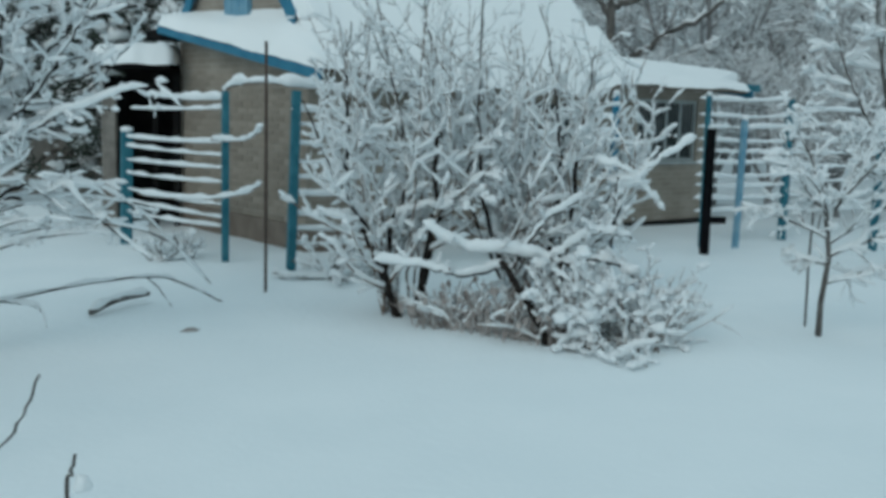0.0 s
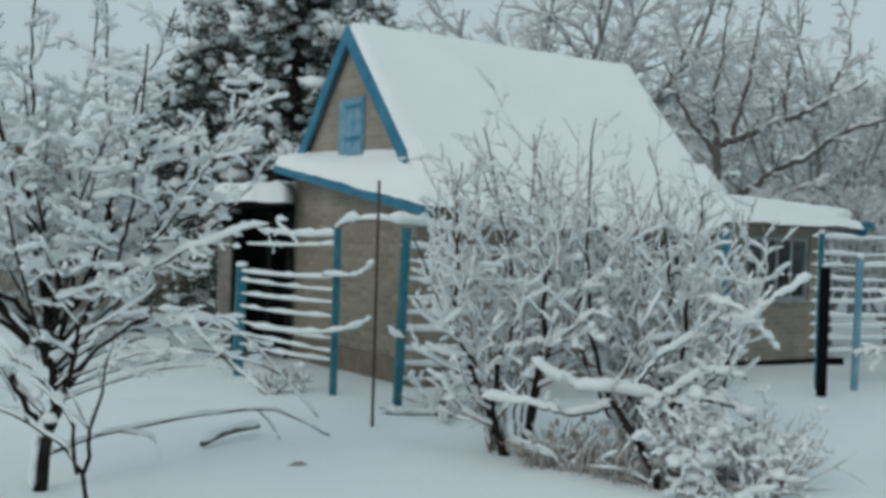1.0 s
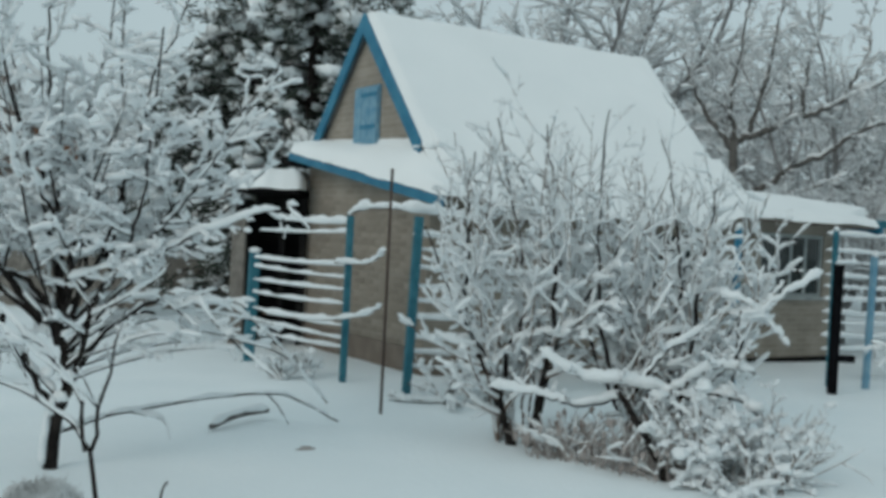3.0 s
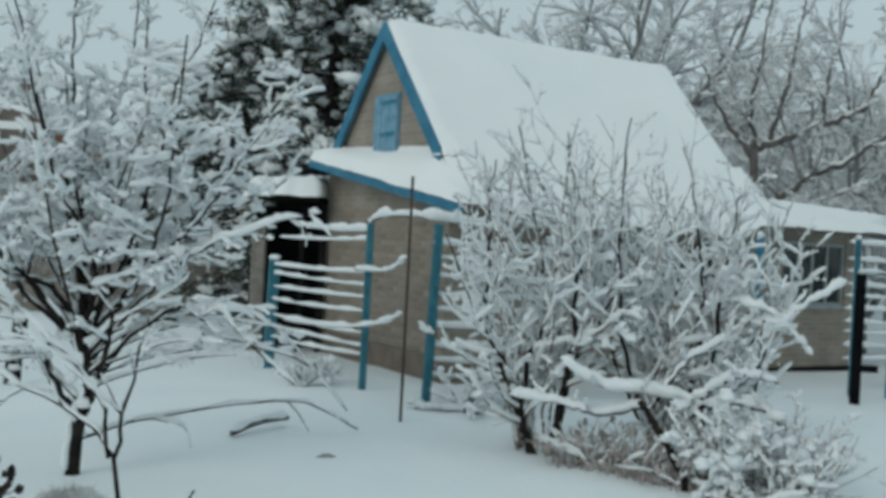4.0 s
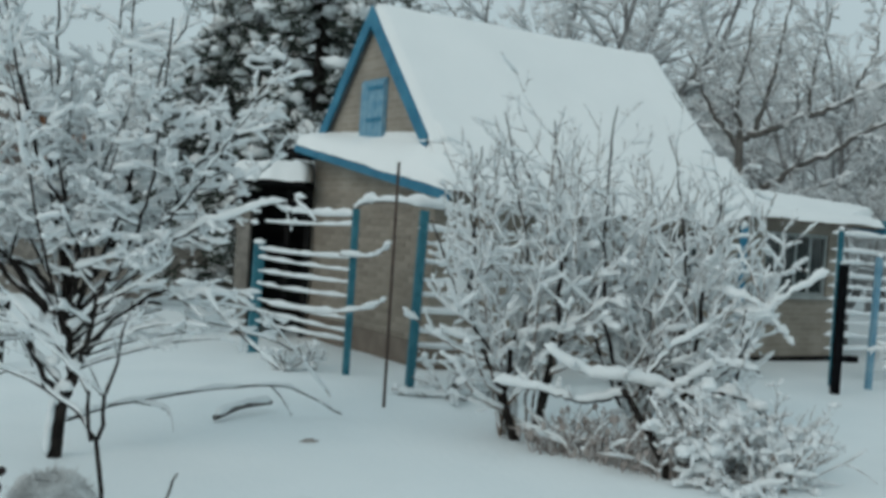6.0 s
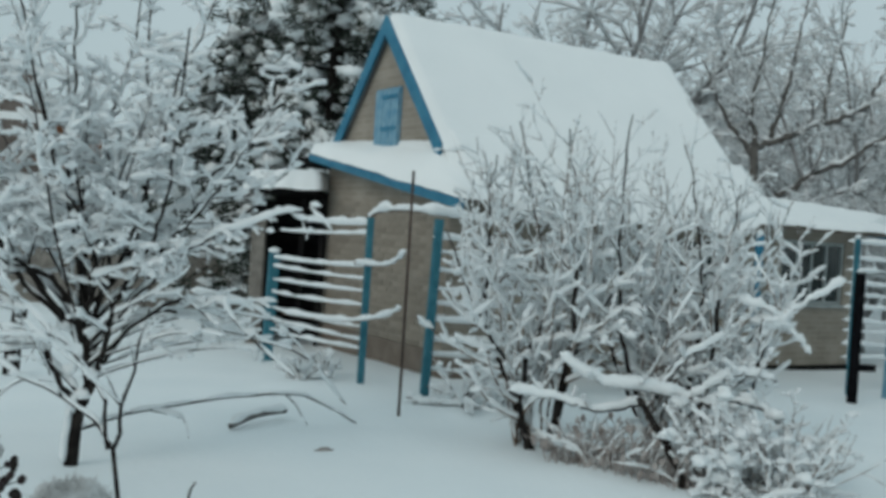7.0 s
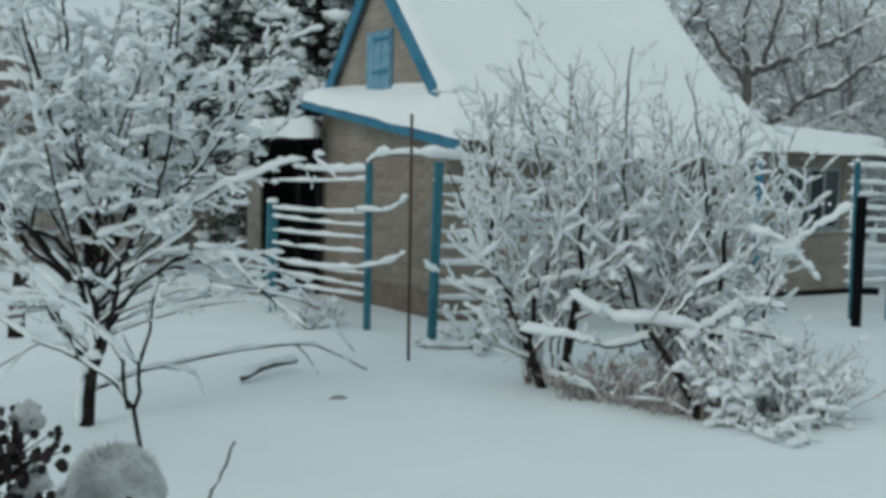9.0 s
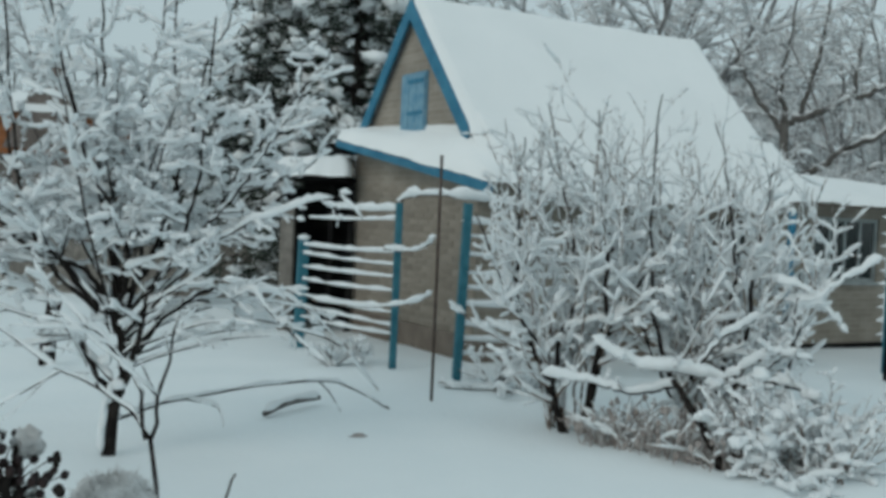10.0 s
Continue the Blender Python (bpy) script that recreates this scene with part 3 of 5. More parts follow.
def build_trellis():
    rng = np.random.default_rng(11)
    t1 = thing("trellis", (0, 0, 0), 0, "blue wooden trellis posts strung with snow-laden wires", "trellis", "garden trellis")
    A, B, Cp = (-1.11, 10.88), (-0.41, 10.29), (-2.45, 12.58)
    post(t1, *Cp, 1.32, TEAL, 0.062, 1)
    post(t1, *A, 1.79, TEAL, 0.034, 0.2, False)
    wires(t1, rng, Cp, A, [0.38, 0.52, 0.66, 0.84, 0.99, 1.16, 1.26], 0.026, 0.02)
    wires(t1, rng, (-2.35, 12.4), A, [1.60], 0.028, 0.02)
    wires(t1, rng, (-2.1, 12.1), A, [1.76], 0.046, 0.03)
    t2 = thing("trellis", (0, 0, 0), 0, "long blue trellis with snow-laden wires along the house front", "trellis", "garden trellis")
    post(t2, *B, 1.81, TEAL, 0.040, 1.5, False)
    D, E = (3.33, 12.31), (4.66, 12.84)
    post(t2, *D, 1.90, BLUE, 0.036)
    post(t2, *E, 1.93, TEAL, 0.027)
    hs = [0.30, 0.46, 0.62, 0.79, 0.96, 1.13, 1.30, 1.46, 1.62]
    wires(t2, rng, B, (1.5, 11.32), hs, 0.030, 0.03)
    wires(t2, rng, (1.5, 11.32), D, hs, 0.030, 0.03)
    # top rail from post to post over the gap
    rail = Mesh()
    pts = np.array([(-1.12, 10.87, 1.78), (-1.05, 10.82, 1.84), (-0.9, 10.7, 1.875), (-0.65, 10.5, 1.885), (-0.4, 10.3, 1.86), (-0.1, 10.45, 1.84), (0.35, 10.7, 1.82)])
    rail.tube(pts, [0.012] * 7, 6)
    rl = part("top_rail", rail, RUST, t2)
    q, r = resample(pts, np.full(7, 0.012), 5)
    s = Mesh()
    snow_on(rng, s, q, r, 0.046, 7, 1, 1.0)
    part("snow", s, SNOW_LUMP, rl, smooth=True)
    t3 = thing("trellis", (0, 0, 0), 0, "pale blue trellis posts with many snowy wires beside the porch", "trellis", "garden trellis")
    post(t3, 5.16, 12.95, 1.64, BLUE_PALE, 0.034, 1.2)
    post(t3, 6.24, 14.0, 1.93, TEAL, 0.045, 0, False)
    post(t3, 7.05, 13.0, 1.66, TEAL, 0.042, 1)
    wires(t3, rng, (4.72, 13.35), (6.24, 14.0), [0.42, 0.58, 0.74, 0.9, 1.06, 1.22, 1.38, 1.54, 1.70, 1.90], 0.032, 0.02)
    wires(t3, rng, (6.24, 14.0), (8.2, 14.9), [0.42, 0.62, 0.82, 1.02, 1.22, 1.42, 1.62, 1.82], 0.030, 0.02)
    return t1, t2, t3


trellises = build_trellis()


def build_rod(name, x, y, h, r, mat, label, lean=0.0):
    t = thing(name, (x, y, 0), 0, label, "garden post")
    m = Mesh()
    m.tube([(0, 0, -0.3), (lean * 0.5, 0, h * 0.5), (lean, 0, h)], [r, r, r * 0.95], 8)
    part("rod", m, mat, t, smooth=True)
    c = Mesh()
    c.blob((lean, 0, h), (r * 1.1, r * 1.1, r * 1.2), np.random.default_rng(1), 0.1)
    part("tip", c, mat, t, smooth=True)
    return t


build_rod("metal_rod", -0.59, 9.39, 2.2, 0.014, RUST, "thin rusty metal rod standing upright in the snow")
build_rod("garden_pole", -3.99, 7.74, 2.12, 0.024, BLACK, "thin black pole standing in the snow", 0.02)


def build_black_post():
    t = thing("black_post", (4.41, 12.02, 0), 0, "square black painted post with a small side bracket", "post")
    m = Mesh()
    m.box((-0.043, -0.043, -0.3), (0.043, 0.043, 1.52), pose(0, 0, 0, 0, 0.3, 15))
    bevelled(part("shaft", m, BLACK, t), 0.006)
    b = Mesh()
    b.box((0.04, -0.03, 0.40), (0.24, 0.03, 0.48))
    bevelled(part("bracket", b, BLACK, t), 0.006)
    c = Mesh()
    c.blob((0, 0, 1.54), (0.04, 0.04, 0.02), np.random.default_rng(2), 0.15)
    part("snow_cap", c, SNOW_LUMP, t, smooth=True)


build_black_post()


# ---- the large shrub before the house ----
def build_shrub():
    """Two clumps of stems that open like a vase; thick snow below, thin bare twigs on top."""
    rng = np.random.default_rng(21)
    shoots = []
    spec = dict(step=0.07, wobble=(0.05, 0.07, 0.10, 0.12), lift=(0.2, 1.0, 1.0, 0.6), kids=(12, 3, 1), ratio=(0.34, 0.5, 0.5), angle=(50, 46, 45), thin=0.0035, tip=0.35)
    spec["from"] = (0.16, 0.15, 0.2)
    spec["flat"] = (0.85, 0.9, 1.0)
    # foot, bend and tip of each main stem, as (x, z), and how far its tip leans away
    stems = [((0.53, 0.0), (0.39, 0.48), (0.08, 0.98), (-0.24, 1.71), -0.1), ((0.53, 0.0), (0.50, 0.58), (0.62, 1.38), (0.31, 2.62), 0.1), ((0.67, 0.0), (0.84, 0.69), (1.06, 1.03), (1.62, 2.10), 0.3),
             ((1.72, 0.0), (1.44, 0.40), (1.21, 1.18), (1.19, 2.70), -0.1), ((1.67, 0.0), (1.83, 0.89), (1.83, 1.36), (1.67, 2.52), 0.2), ((1.72, 0.0), (1.95, 0.90), (2.02, 1.60), (2.10, 2.2), 0.0),
             ((0.60, 0.0), (0.17, 0.98), (0.18, 1.60), (0.14, 2.35), 0.3), ((0.67, 0.0), (0.82, 1.02), (0.83, 1.77), (0.69, 2.55), -0.2)]
    for f, a, b, c, away in stems:
        ctrl = [(p[0], 8.44 + away * p[1] / 2.5, p[1] - (0.08 if p is f else 0)) for p in (f, a, b, c)]
        guided(rng, shoots, ctrl, 0.028, 0.005, 0, spec)
    stems = [((1.63, 0.0), (1.10, 1.04), (0.79, 1.67), (0.47, 2.28), 0.2), ((1.67, 0.0), (1.95, 0.5), (2.19, 0.81), (2.36, 1.35), -0.2)]
    for f, a, b, c, away in stems:
        guided(rng, shoots, [(p[0], 8.58 + away * p[1] / 2.5, p[1] - (0.08 if p is f else 0)) for p in (f, a, b, c)], 0.016, 0.006, 0, spec)
    for i in range(30):
        left = i % 3 == 0
        fx = 0.60 + 0.1 * rng.normal() if left else 1.66 + 0.16 * rng.normal()
        tx = (-0.15 + 1.2 * rng.random()) if left else (0.7 + 1.65 * rng.random())
        tz = (1.6 + 1.0 * rng.random()) * (1.0 - 0.18 * max(0.0, tx - 1.6))
        ty = 8.78 + rng.normal(0, 0.34)
        bow = 0.35 + 0.25 * rng.random()
        guided(rng, shoots, [(fx, 8.6 + rng.normal(0, 0.08), -0.06), (fx + (tx - fx) * bow * 0.6, 8.6 + (ty - 8.6) * 0.3, tz * 0.33), (fx + (tx - fx) * (bow + 0.35), 8.6 + (ty - 8.6) * 0.75, tz * 0.68), (tx, ty, tz)], 0.012, 0.005, 1, dict(spec, kids=(11, 9, 3), ratio=(0.24, 0.30, 0.5)))
    crown = dict(spec, kids=(11, 9, 4), ratio=(0.24, 0.30, 0.42), lift=(0.2, 0.9, 1.2, 0.6))
    for i in range(36):
        x = -0.05 + 2.1 * rng.random()
        z = 1.15 + 0.45 * rng.random()
        lean = radians(26 * (x - 1.0) + rng.normal(0, 12))
        reach = (0.55 + 0.65 * rng.random()) * (1.0 - 0.22 * abs(x - 1.0))
        grow(rng, shoots, (x, 8.55 + rng.normal(0, 0.25), z), (math.sin(lean), rng.normal(0, 0.2), math.cos(lean)), reach, 0.007, 2, dict(crown, wobble=(0.05, 0.07, 0.08, 0.1)))
    for i in range(9):
        fx, tx, tz = 2.05 + 0.12 * rng.normal(), 2.05 + 0.75 * rng.random(), 1.3 + 0.9 * rng.random()
        guided(rng, shoots, [(fx, 8.85, -0.06), (fx * 0.7 + tx * 0.3, 8.8, tz * 0.4), (tx - 0.05, 8.75, tz * 0.75), (tx, 8.7 + rng.normal(0, 0.15), tz)], 0.010, 0.004, 1, dict(spec, kids=(11, 6, 2), ratio=(0.24, 0.26, 0.5)))
    return plant("shrub", shoots, rng, wood=TWIG_BROWN, load=(0.018, 0.029, 0.027, 0.020), cover=0.95, k=2, fade=(1.3, 2.2, 0.5), stem=BARK, cling=0.32, label="large many-stemmed bare shrub thickly coated with snow", category="shrub")


build_shrub()


def build_low_shrub():
    """Low mound of twigs in front, pressed down by rounded clumps of snow."""
    rng = np.random.default_rng(33)
    shoots = []
    spec = dict(step=0.06, wobble=(0.06, 0.10, 0.12), lift=(-1.6, -0.9, -0.2), kids=(6, 3), ratio=(0.5, 0.5), angle=(48, 50), thin=0.003, tip=0.4)
    spec["from"] = (0.2, 0.15)
    for i in range(50):
        t = rng.random()
        x, y = 1.70 + 0.75 * t, 7.36 - 0.04 * t + rng.normal(0, 0.17)
        az = rng.random() * 2 * math.pi
        el = radians(50 + 36 * rng.random())
        grow(rng, shoots, (x, y, -0.02), (math.cos(az) * math.cos(el), math.sin(az) * math.cos(el), math.sin(el)), 0.36 + 0.32 * rng.random(), 0.009, 0, spec)
    whips = dict(spec, lift=(0.9, 0.4, 0.2), kids=(2, 0))
    for i in range(16):
        x, y = 2.15 + 0.35 * rng.random(), 7.15 + 0.3 * rng.random()
        a = radians(18 + 40 * rng.random())
        twigs = []
        grow(rng, twigs, (x, y, -0.02), (math.sin(a), rng.normal(0, 0.2), math.cos(a)), 0.40 + 0.25 * rng.random(), 0.006, 0, whips)
        shoots += [(p, r, 3) for p, r, lv in twigs]
    top = plant("low_shrub", shoots, rng, wood=TWIG_BROWN, load=(0.024, 0.022, 0.017, 0.009), cover=0.9, k=2, label="low spreading shrub bent under clumped snow", category="shrub", limb=1)
    clumps = Mesh()
    ends = [s[0][int(len(s[0]) * 0.7)] for s in shoots if s[2] <= 1 and s[0][-1][2] > 0.08]
    for k in rng.permutation(len(ends))[:55]:
        c, sz = ends[k], 0.02 + 0.035 * rng.random() ** 2
        clumps.lump(c + (0, 0, sz * 0.3), np.array((1.4, 1.3, 0.95)) * sz, k * 1.3, 0.55, 8, 12)
    tagged(part("snow_clumps", clumps, SNOW_LUMP, top, "soft clumps of snow", smooth=True), kind="stuff")
    return top


build_low_shrub()


def build_heavy_boughs():
    """Long drooping boughs with a thick, smooth back of snow, and a stiff starry head."""
    rng = np.random.default_rng(8)
    t = thing("fallen_boughs", (0, 0, 0), 0, "drooping boughs carrying thick ridges of snow", "branch")

    def bough(name, ctrl, r0, r1, load, wood=BARK):
        q, r = resample(np.array(ctrl, float), np.linspace(r0, r1, len(ctrl)), 7)
        q = q + rng.normal(0, 0.006, q.shape)
        m = Mesh()
        m.tube(q, r, 6)
        b = part(name, m, wood, t, smooth=True)
        s = Mesh()
        snow_on(rng, s, q, r, load, 8, 1, 1.0, even=5)
        part("snow", s, SNOW_LUMP, b, smooth=True)

    for ctrl, load in (([(1.33, 7.80, 0.50), (1.00, 7.78, 0.42), (0.70, 7.78, 0.49), (0.33, 7.80, 0.52)], 0.036),
                       ([(1.72, 7.75, 0.53), (1.37, 7.75, 0.60), (0.99, 7.75, 0.64), (0.68, 7.80, 0.81)], 0.041),
                       ([(1.66, 7.70, 0.50), (1.96, 7.75, 0.67), (2.14, 7.80, 0.86), (2.17, 7.85, 1.18)], 0.046),
                       ([(1.68, 7.72, 0.55), (1.73, 7.60, 0.30), (1.66, 7.45, 0.02)], 0.038),
                       ([(1.70, 7.72, 0.52), (1.98, 7.66, 0.57), (2.22, 7.62, 0.50), (2.38, 7.60, 0.34)], 0.032),
                       ([(1.76, 7.70, 0.46), (1.96, 7.58, 0.30), (2.15, 7.50, 0.20)], 0.034),
                       ([(1.40, 7.75, 0.55), (1.62, 7.80, 0.85), (1.90, 7.90, 1.02), (2.02, 7.95, 1.25)], 0.030),
                       ([(1.66, 7.70, 0.56), (1.86, 7.68, 0.72), (2.02, 7.66, 0.78), (2.26, 7.66, 0.74)], 0.036)):
        bough("bough", ctrl, 0.020, 0.008, load)
        for i in range(5):
            f = 0.25 + 0.7 * rng.random()
            k = min(len(ctrl) - 2, int(f * (len(ctrl) - 1)))
            u = f * (len(ctrl) - 1) - k
            p = np.array(ctrl[k]) * (1 - u) + np.array(ctrl[k + 1]) * u
            out = np.array([rng.normal(0, 0.5), rng.normal(-0.1, 0.5), 0.25 + 0.5 * rng.random()])
            out *= (0.14 + 0.16 * rng.random()) / np.linalg.norm(out)
            bough("twig", [p, p + out * 0.5 + (0, 0, -0.01), p + out], 0.006, 0.003, 0.018, TWIG_BROWN)
    m = Mesh()
    q, r = resample(np.array([(1.58, 7.28, -0.05), (1.49, 7.33, 0.18), (1.36, 7.4, 0.40), (1.24, 7.5, 0.58)]), np.array([0.034, 0.03, 0.027, 0.022]), 5)
    m.tube(q + rng.normal(0, 0.004, q.shape), r, 8)
    part("stem", m, BARK, t, "bare dark crooked stem", smooth=True)
    # starry head
    hub = (2.33, 7.95, 1.17)
    for tip, load in (((2.78, 7.9, 1.50), 0.048), ((2.12, 8.0, 1.66), 0.030), ((2.36, 7.95, 1.54), 0.034), ((2.60, 8.0, 0.92), 0.030), ((2.02, 7.95, 1.30), 0.045), ((2.16, 7.9, 1.02), 0.040), ((2.52, 7.92, 1.42), 0.026)):
        mid = [(a + b) / 2 + rng.normal(0, 0.02) for a, b in zip(hub, tip)]
        bough("arm", [hub, mid, tip], 0.010, 0.004, load, TWIG_BROWN)
    head = Mesh()
    head.lump((2.28, 7.94, 1.17), (0.13, 0.07, 0.055), 5.0, 0.6)
    part("snow_tuft", head, SNOW_LUMP, t, smooth=True)
    bough("stem", [(2.05, 7.9, -0.05), (2.14, 7.9, 0.5), (2.2, 7.93, 0.85), hub], 0.016, 0.01, 0.04)


build_heavy_boughs()


def build_dry_stalks():
    rng = np.random.default_rng(14)
    m, s = Mesh(), Mesh()
    for i in range(300):
        t = rng.random()
        x, y = 0.72 + 0.95 * t + rng.normal(0, 0.08), 8.05 - 0.78 * t + abs(rng.normal(0, 0.22)) - 0.1
        h = (0.08 + 0.34 * rng.random()) * (0.6 + 0.4 * math.sin(math.pi * t))
        dx, dy = rng.normal(0, 0.16), rng.normal(0, 0.12)
        pts = np.array([(x, y, -0.02), (x + dx * 0.3, y + dy * 0.3, h * 0.6), (x + dx, y + dy, h)])
        m.tube(pts, (0.006, 0.005, 0.003), 3)
        if rng.random() < 0.30:
            m.blob(pts[2] - (0, 0, 0.05 * rng.random()), (0.022, 0.018, 0.03), rng, 0.5, 4, 5)
        if rng.random() < 0.40:
            snow_on(rng, s, pts, (0.004,) * 3, 0.017, 4, 3)
    o = part("dry_stalks", m, REED, None)
    tagged(o, "dry brown stalks standing under the shrub", "dry plants", kind="stuff")
    o = part("snow_tufts", s, SNOW_LUMP, None, smooth=True)
    tagged(o, "little snow tufts on dry stalks", "snow", kind="stuff")


build_dry_stalks()


# ---- fruit trees ----
def build_fruit_tree():
    """Crooked dark leaders and long, level, snow-laden boughs."""
    rng = np.random.default_rng(44)
    shoots = []
    spec = dict(step=0.07, wobble=(0.04, 0.09, 0.12, 0.12), lift=(0.2, 0.5, 0.35, 0.1), kids=(14, 4, 1), ratio=(0.24, 0.55, 0.5), angle=(54, 48, 45), thin=0.004, tip=0.3)
    spec["from"] = (0.26, 0.2, 0.2)
    spec["flat"] = (0.6, 0.7, 1.0)
    shoots.append((np.array([(-2.58, 6.82, -0.1), (-2.55, 6.8, 0.24), (-2.51, 6.8, 0.48)]), np.array([0.050, 0.042, 0.036]), -1))
    # crooked leaders: bends as (x, z) and how far the tip leans away
    leaders = [((-2.51, 0.48), (-2.55, 0.90), (-2.66, 1.51), (-2.71, 2.04), (-2.72, 3.30), 0.1), ((-2.53, 0.36), (-2.70, 0.70), (-2.90, 1.03), (-3.29, 1.24), (-3.91, 1.43), -0.3),
               ((-2.50, 0.37), (-2.33, 0.80), (-2.10, 1.32), (-1.98, 1.70), (-1.86, 2.85), -0.3), ((-2.55, 0.79), (-2.47, 1.20), (-2.50, 1.60), (-2.63, 1.89), (-2.88, 3.0), -0.5),
               ((-2.57, 0.90), (-2.99, 1.37), (-3.25, 1.47), (-3.41, 1.89), (-3.68, 3.0), 0.3), ((-2.58, 1.02), (-2.85, 1.30), (-3.01, 1.45), (-3.09, 1.83), (-3.22, 3.2), -0.4),
               ((-2.56, 0.80), (-3.05, 1.20), (-3.45, 1.55), (-3.75, 1.95), (-4.05, 2.7), 0.0), ((-2.52, 0.98), (-2.35, 1.30), (-2.21, 1.69), (-2.32, 2.24), (-2.36, 3.25), 0.4)]
    for i, (*bends, away) in enumerate(leaders):
        r0 = 0.032 if i == 0 else 0.022
        guided(rng, shoots, [(x, 6.8 + away * k / 4, z) for k, (x, z) in enumerate(bends)], r0, 0.006, 0, spec)
    leaders = [((-2.50, 0.90), (-2.22, 1.40), (-2.05, 1.90), (-1.95, 2.40), (-1.72, 3.1), -0.2), ((-2.50, 1.0), (-2.42, 1.6), (-2.55, 2.2), (-2.48, 2.7), (-2.45, 3.35), 0.5), ((-2.50, 0.8), (-2.0, 1.5), (-1.72, 2.0), (-1.5, 2.35), (-1.22, 2.75), 0.2)]
    for *bends, away in leaders:
        guided(rng, shoots, [(x, 6.8 + away * k / 4, z) for k, (x, z) in enumerate(bends)], 0.016, 0.005, 0, dict(spec, kids=(20, 4, 1)))
    boughs = [((-2.50, 0.64), (-2.24, 0.96), (-1.83, 1.41), (-1.46, 1.62), (-0.98, 1.78), -0.2), ((-2.49, 0.79), (-2.06, 1.30), (-1.72, 1.50), (-1.47, 1.80), (-1.22, 2.08), 0.4),
              ((-2.51, 0.91), (-1.98, 1.45), (-1.80, 1.65), (-1.59, 1.95), (-1.34, 2.38), -0.1), ((-2.49, 0.56), (-2.20, 0.93), (-1.92, 0.98), (-1.65, 0.91), (-1.11, 0.72), 0.5),
              ((-2.50, 0.64), (-1.97, 1.10), (-1.75, 1.12), (-1.50, 1.05), (-1.07, 0.70), -0.3), ((-2.53, 0.48), (-2.80, 0.68), (-2.99, 0.76), (-3.50, 0.94), (-3.95, 1.0), 0.2),
              ((-2.56, 0.85), (-3.00, 1.32), (-3.30, 1.60), (-3.60, 1.75), (-4.0, 1.85), -0.4), ((-2.56, 0.94), (-2.93, 1.22), (-3.20, 1.30), (-3.49, 1.27), (-3.91, 1.20), 0.5)]
    for *bends, away in boughs:
        guided(rng, shoots, [(x, 6.8 + away * k / 4, z) for k, (x, z) in enumerate(bends)], 0.017, 0.006, 1, dict(spec, kids=(9, 9, 2), ratio=(0.32, 0.24, 0.5), flat=(0.5, 0.55, 1.0)))
    for i in range(10):
        a, e = rng.random() * 6.28, radians((35 if i < 3 else 60) + 28 * rng.random())
        grow(rng, shoots, (-2.53, 6.8, 0.8 + 0.5 * rng.random()), (math.cos(a) * math.cos(e), math.sin(a) * math.cos(e), math.sin(e)), 1.4 + 0.9 * rng.random(), 0.011, 0, spec)
    # low thin twigs that droop, and the long one that bows to the ground
    droop = dict(spec, lift=(-0.45, -0.4, -0.3, -0.2), kids=(4, 2, 0), wobble=(0.05, 0.08, 0.1, 0.1))
    for az, el, ln, z in ((4, 34, 1.35, 0.75), (-14, 28, 1.2, 0.65), (18, 32, 1.5, 0.7), (-5, 20, 1.3, 0.55), (30, 24, 1.5, 0.62)):
        a, e = radians(az), radians(el)
        twigs = []
        grow(rng, twigs, (-2.5, 6.8, z), (math.cos(a) * math.cos(e), math.sin(a) * math.cos(e), math.sin(e)), ln, 0.009, 0, droop)
        shoots += [(p, r, 3) for p, r, lv in twigs]
    arc = [(-2.53, 6.83, 0.22), (-2.42, 7.2, 0.23), (-2.27, 7.5, 0.25), (-1.94, 7.9, 0.29), (-1.45, 8.4, 0.28), (-1.22, 8.55, 0.22), (-0.91, 8.83, 0.01)]
    bare = dict(spec, kids=(0, 0, 0))
    guided(rng, shoots, arc, 0.012, 0.006, 2, bare, wob=0.003)
    guided(rng, shoots, [arc[4], (-1.38, 8.52, 0.18), (-1.30, 8.65, 0.0)], 0.007, 0.004, 2, bare, wob=0.003)
    guided(rng, shoots, [arc[2], (-2.05, 7.55, 0.20), (-1.98, 7.5, 0.06)], 0.006, 0.003, 2, bare, wob=0.003)
    shoots = [(p, r, lv + 1) for p, r, lv in shoots]
    tree = plant("fruit_tree", shoots, rng, wood=BARK, load=(0.0, 0.014, 0.025, 0.0195, 0.0135), cover=0.94, k=2, fade=(1.8, 3.1, 0.75), cling=0.26, label="young spreading fruit tree with dark bark and snow-laden branches", category="tree")
    crust = Mesh()
    for x, y, z, sx, sz in ((-2.605, 6.76, 0.12, 0.026, 0.10), (-2.59, 6.76, 0.28, 0.022, 0.09), (-2.555, 6.76, 0.40, 0.02, 0.06), (-2.50, 6.75, 0.47, 0.05, 0.035), (-2.56, 6.74, 0.66, 0.018, 0.07), (-2.58, 6.74, 1.05, 0.016, 0.08), (-2.45, 6.74, 0.62, 0.05, 0.03), (-2.60, 6.75, 0.62, 0.045, 0.028)):
        crust.lump((x, y, z), (sx, 0.03, sz), x * 9 + z * 31, 0.5, 10, 12)
    tagged(part("snow_crust", crust, SNOW_LUMP, tree, "snow plastered on the bark", smooth=True), kind="stuff")
    return tree


build_fruit_tree()


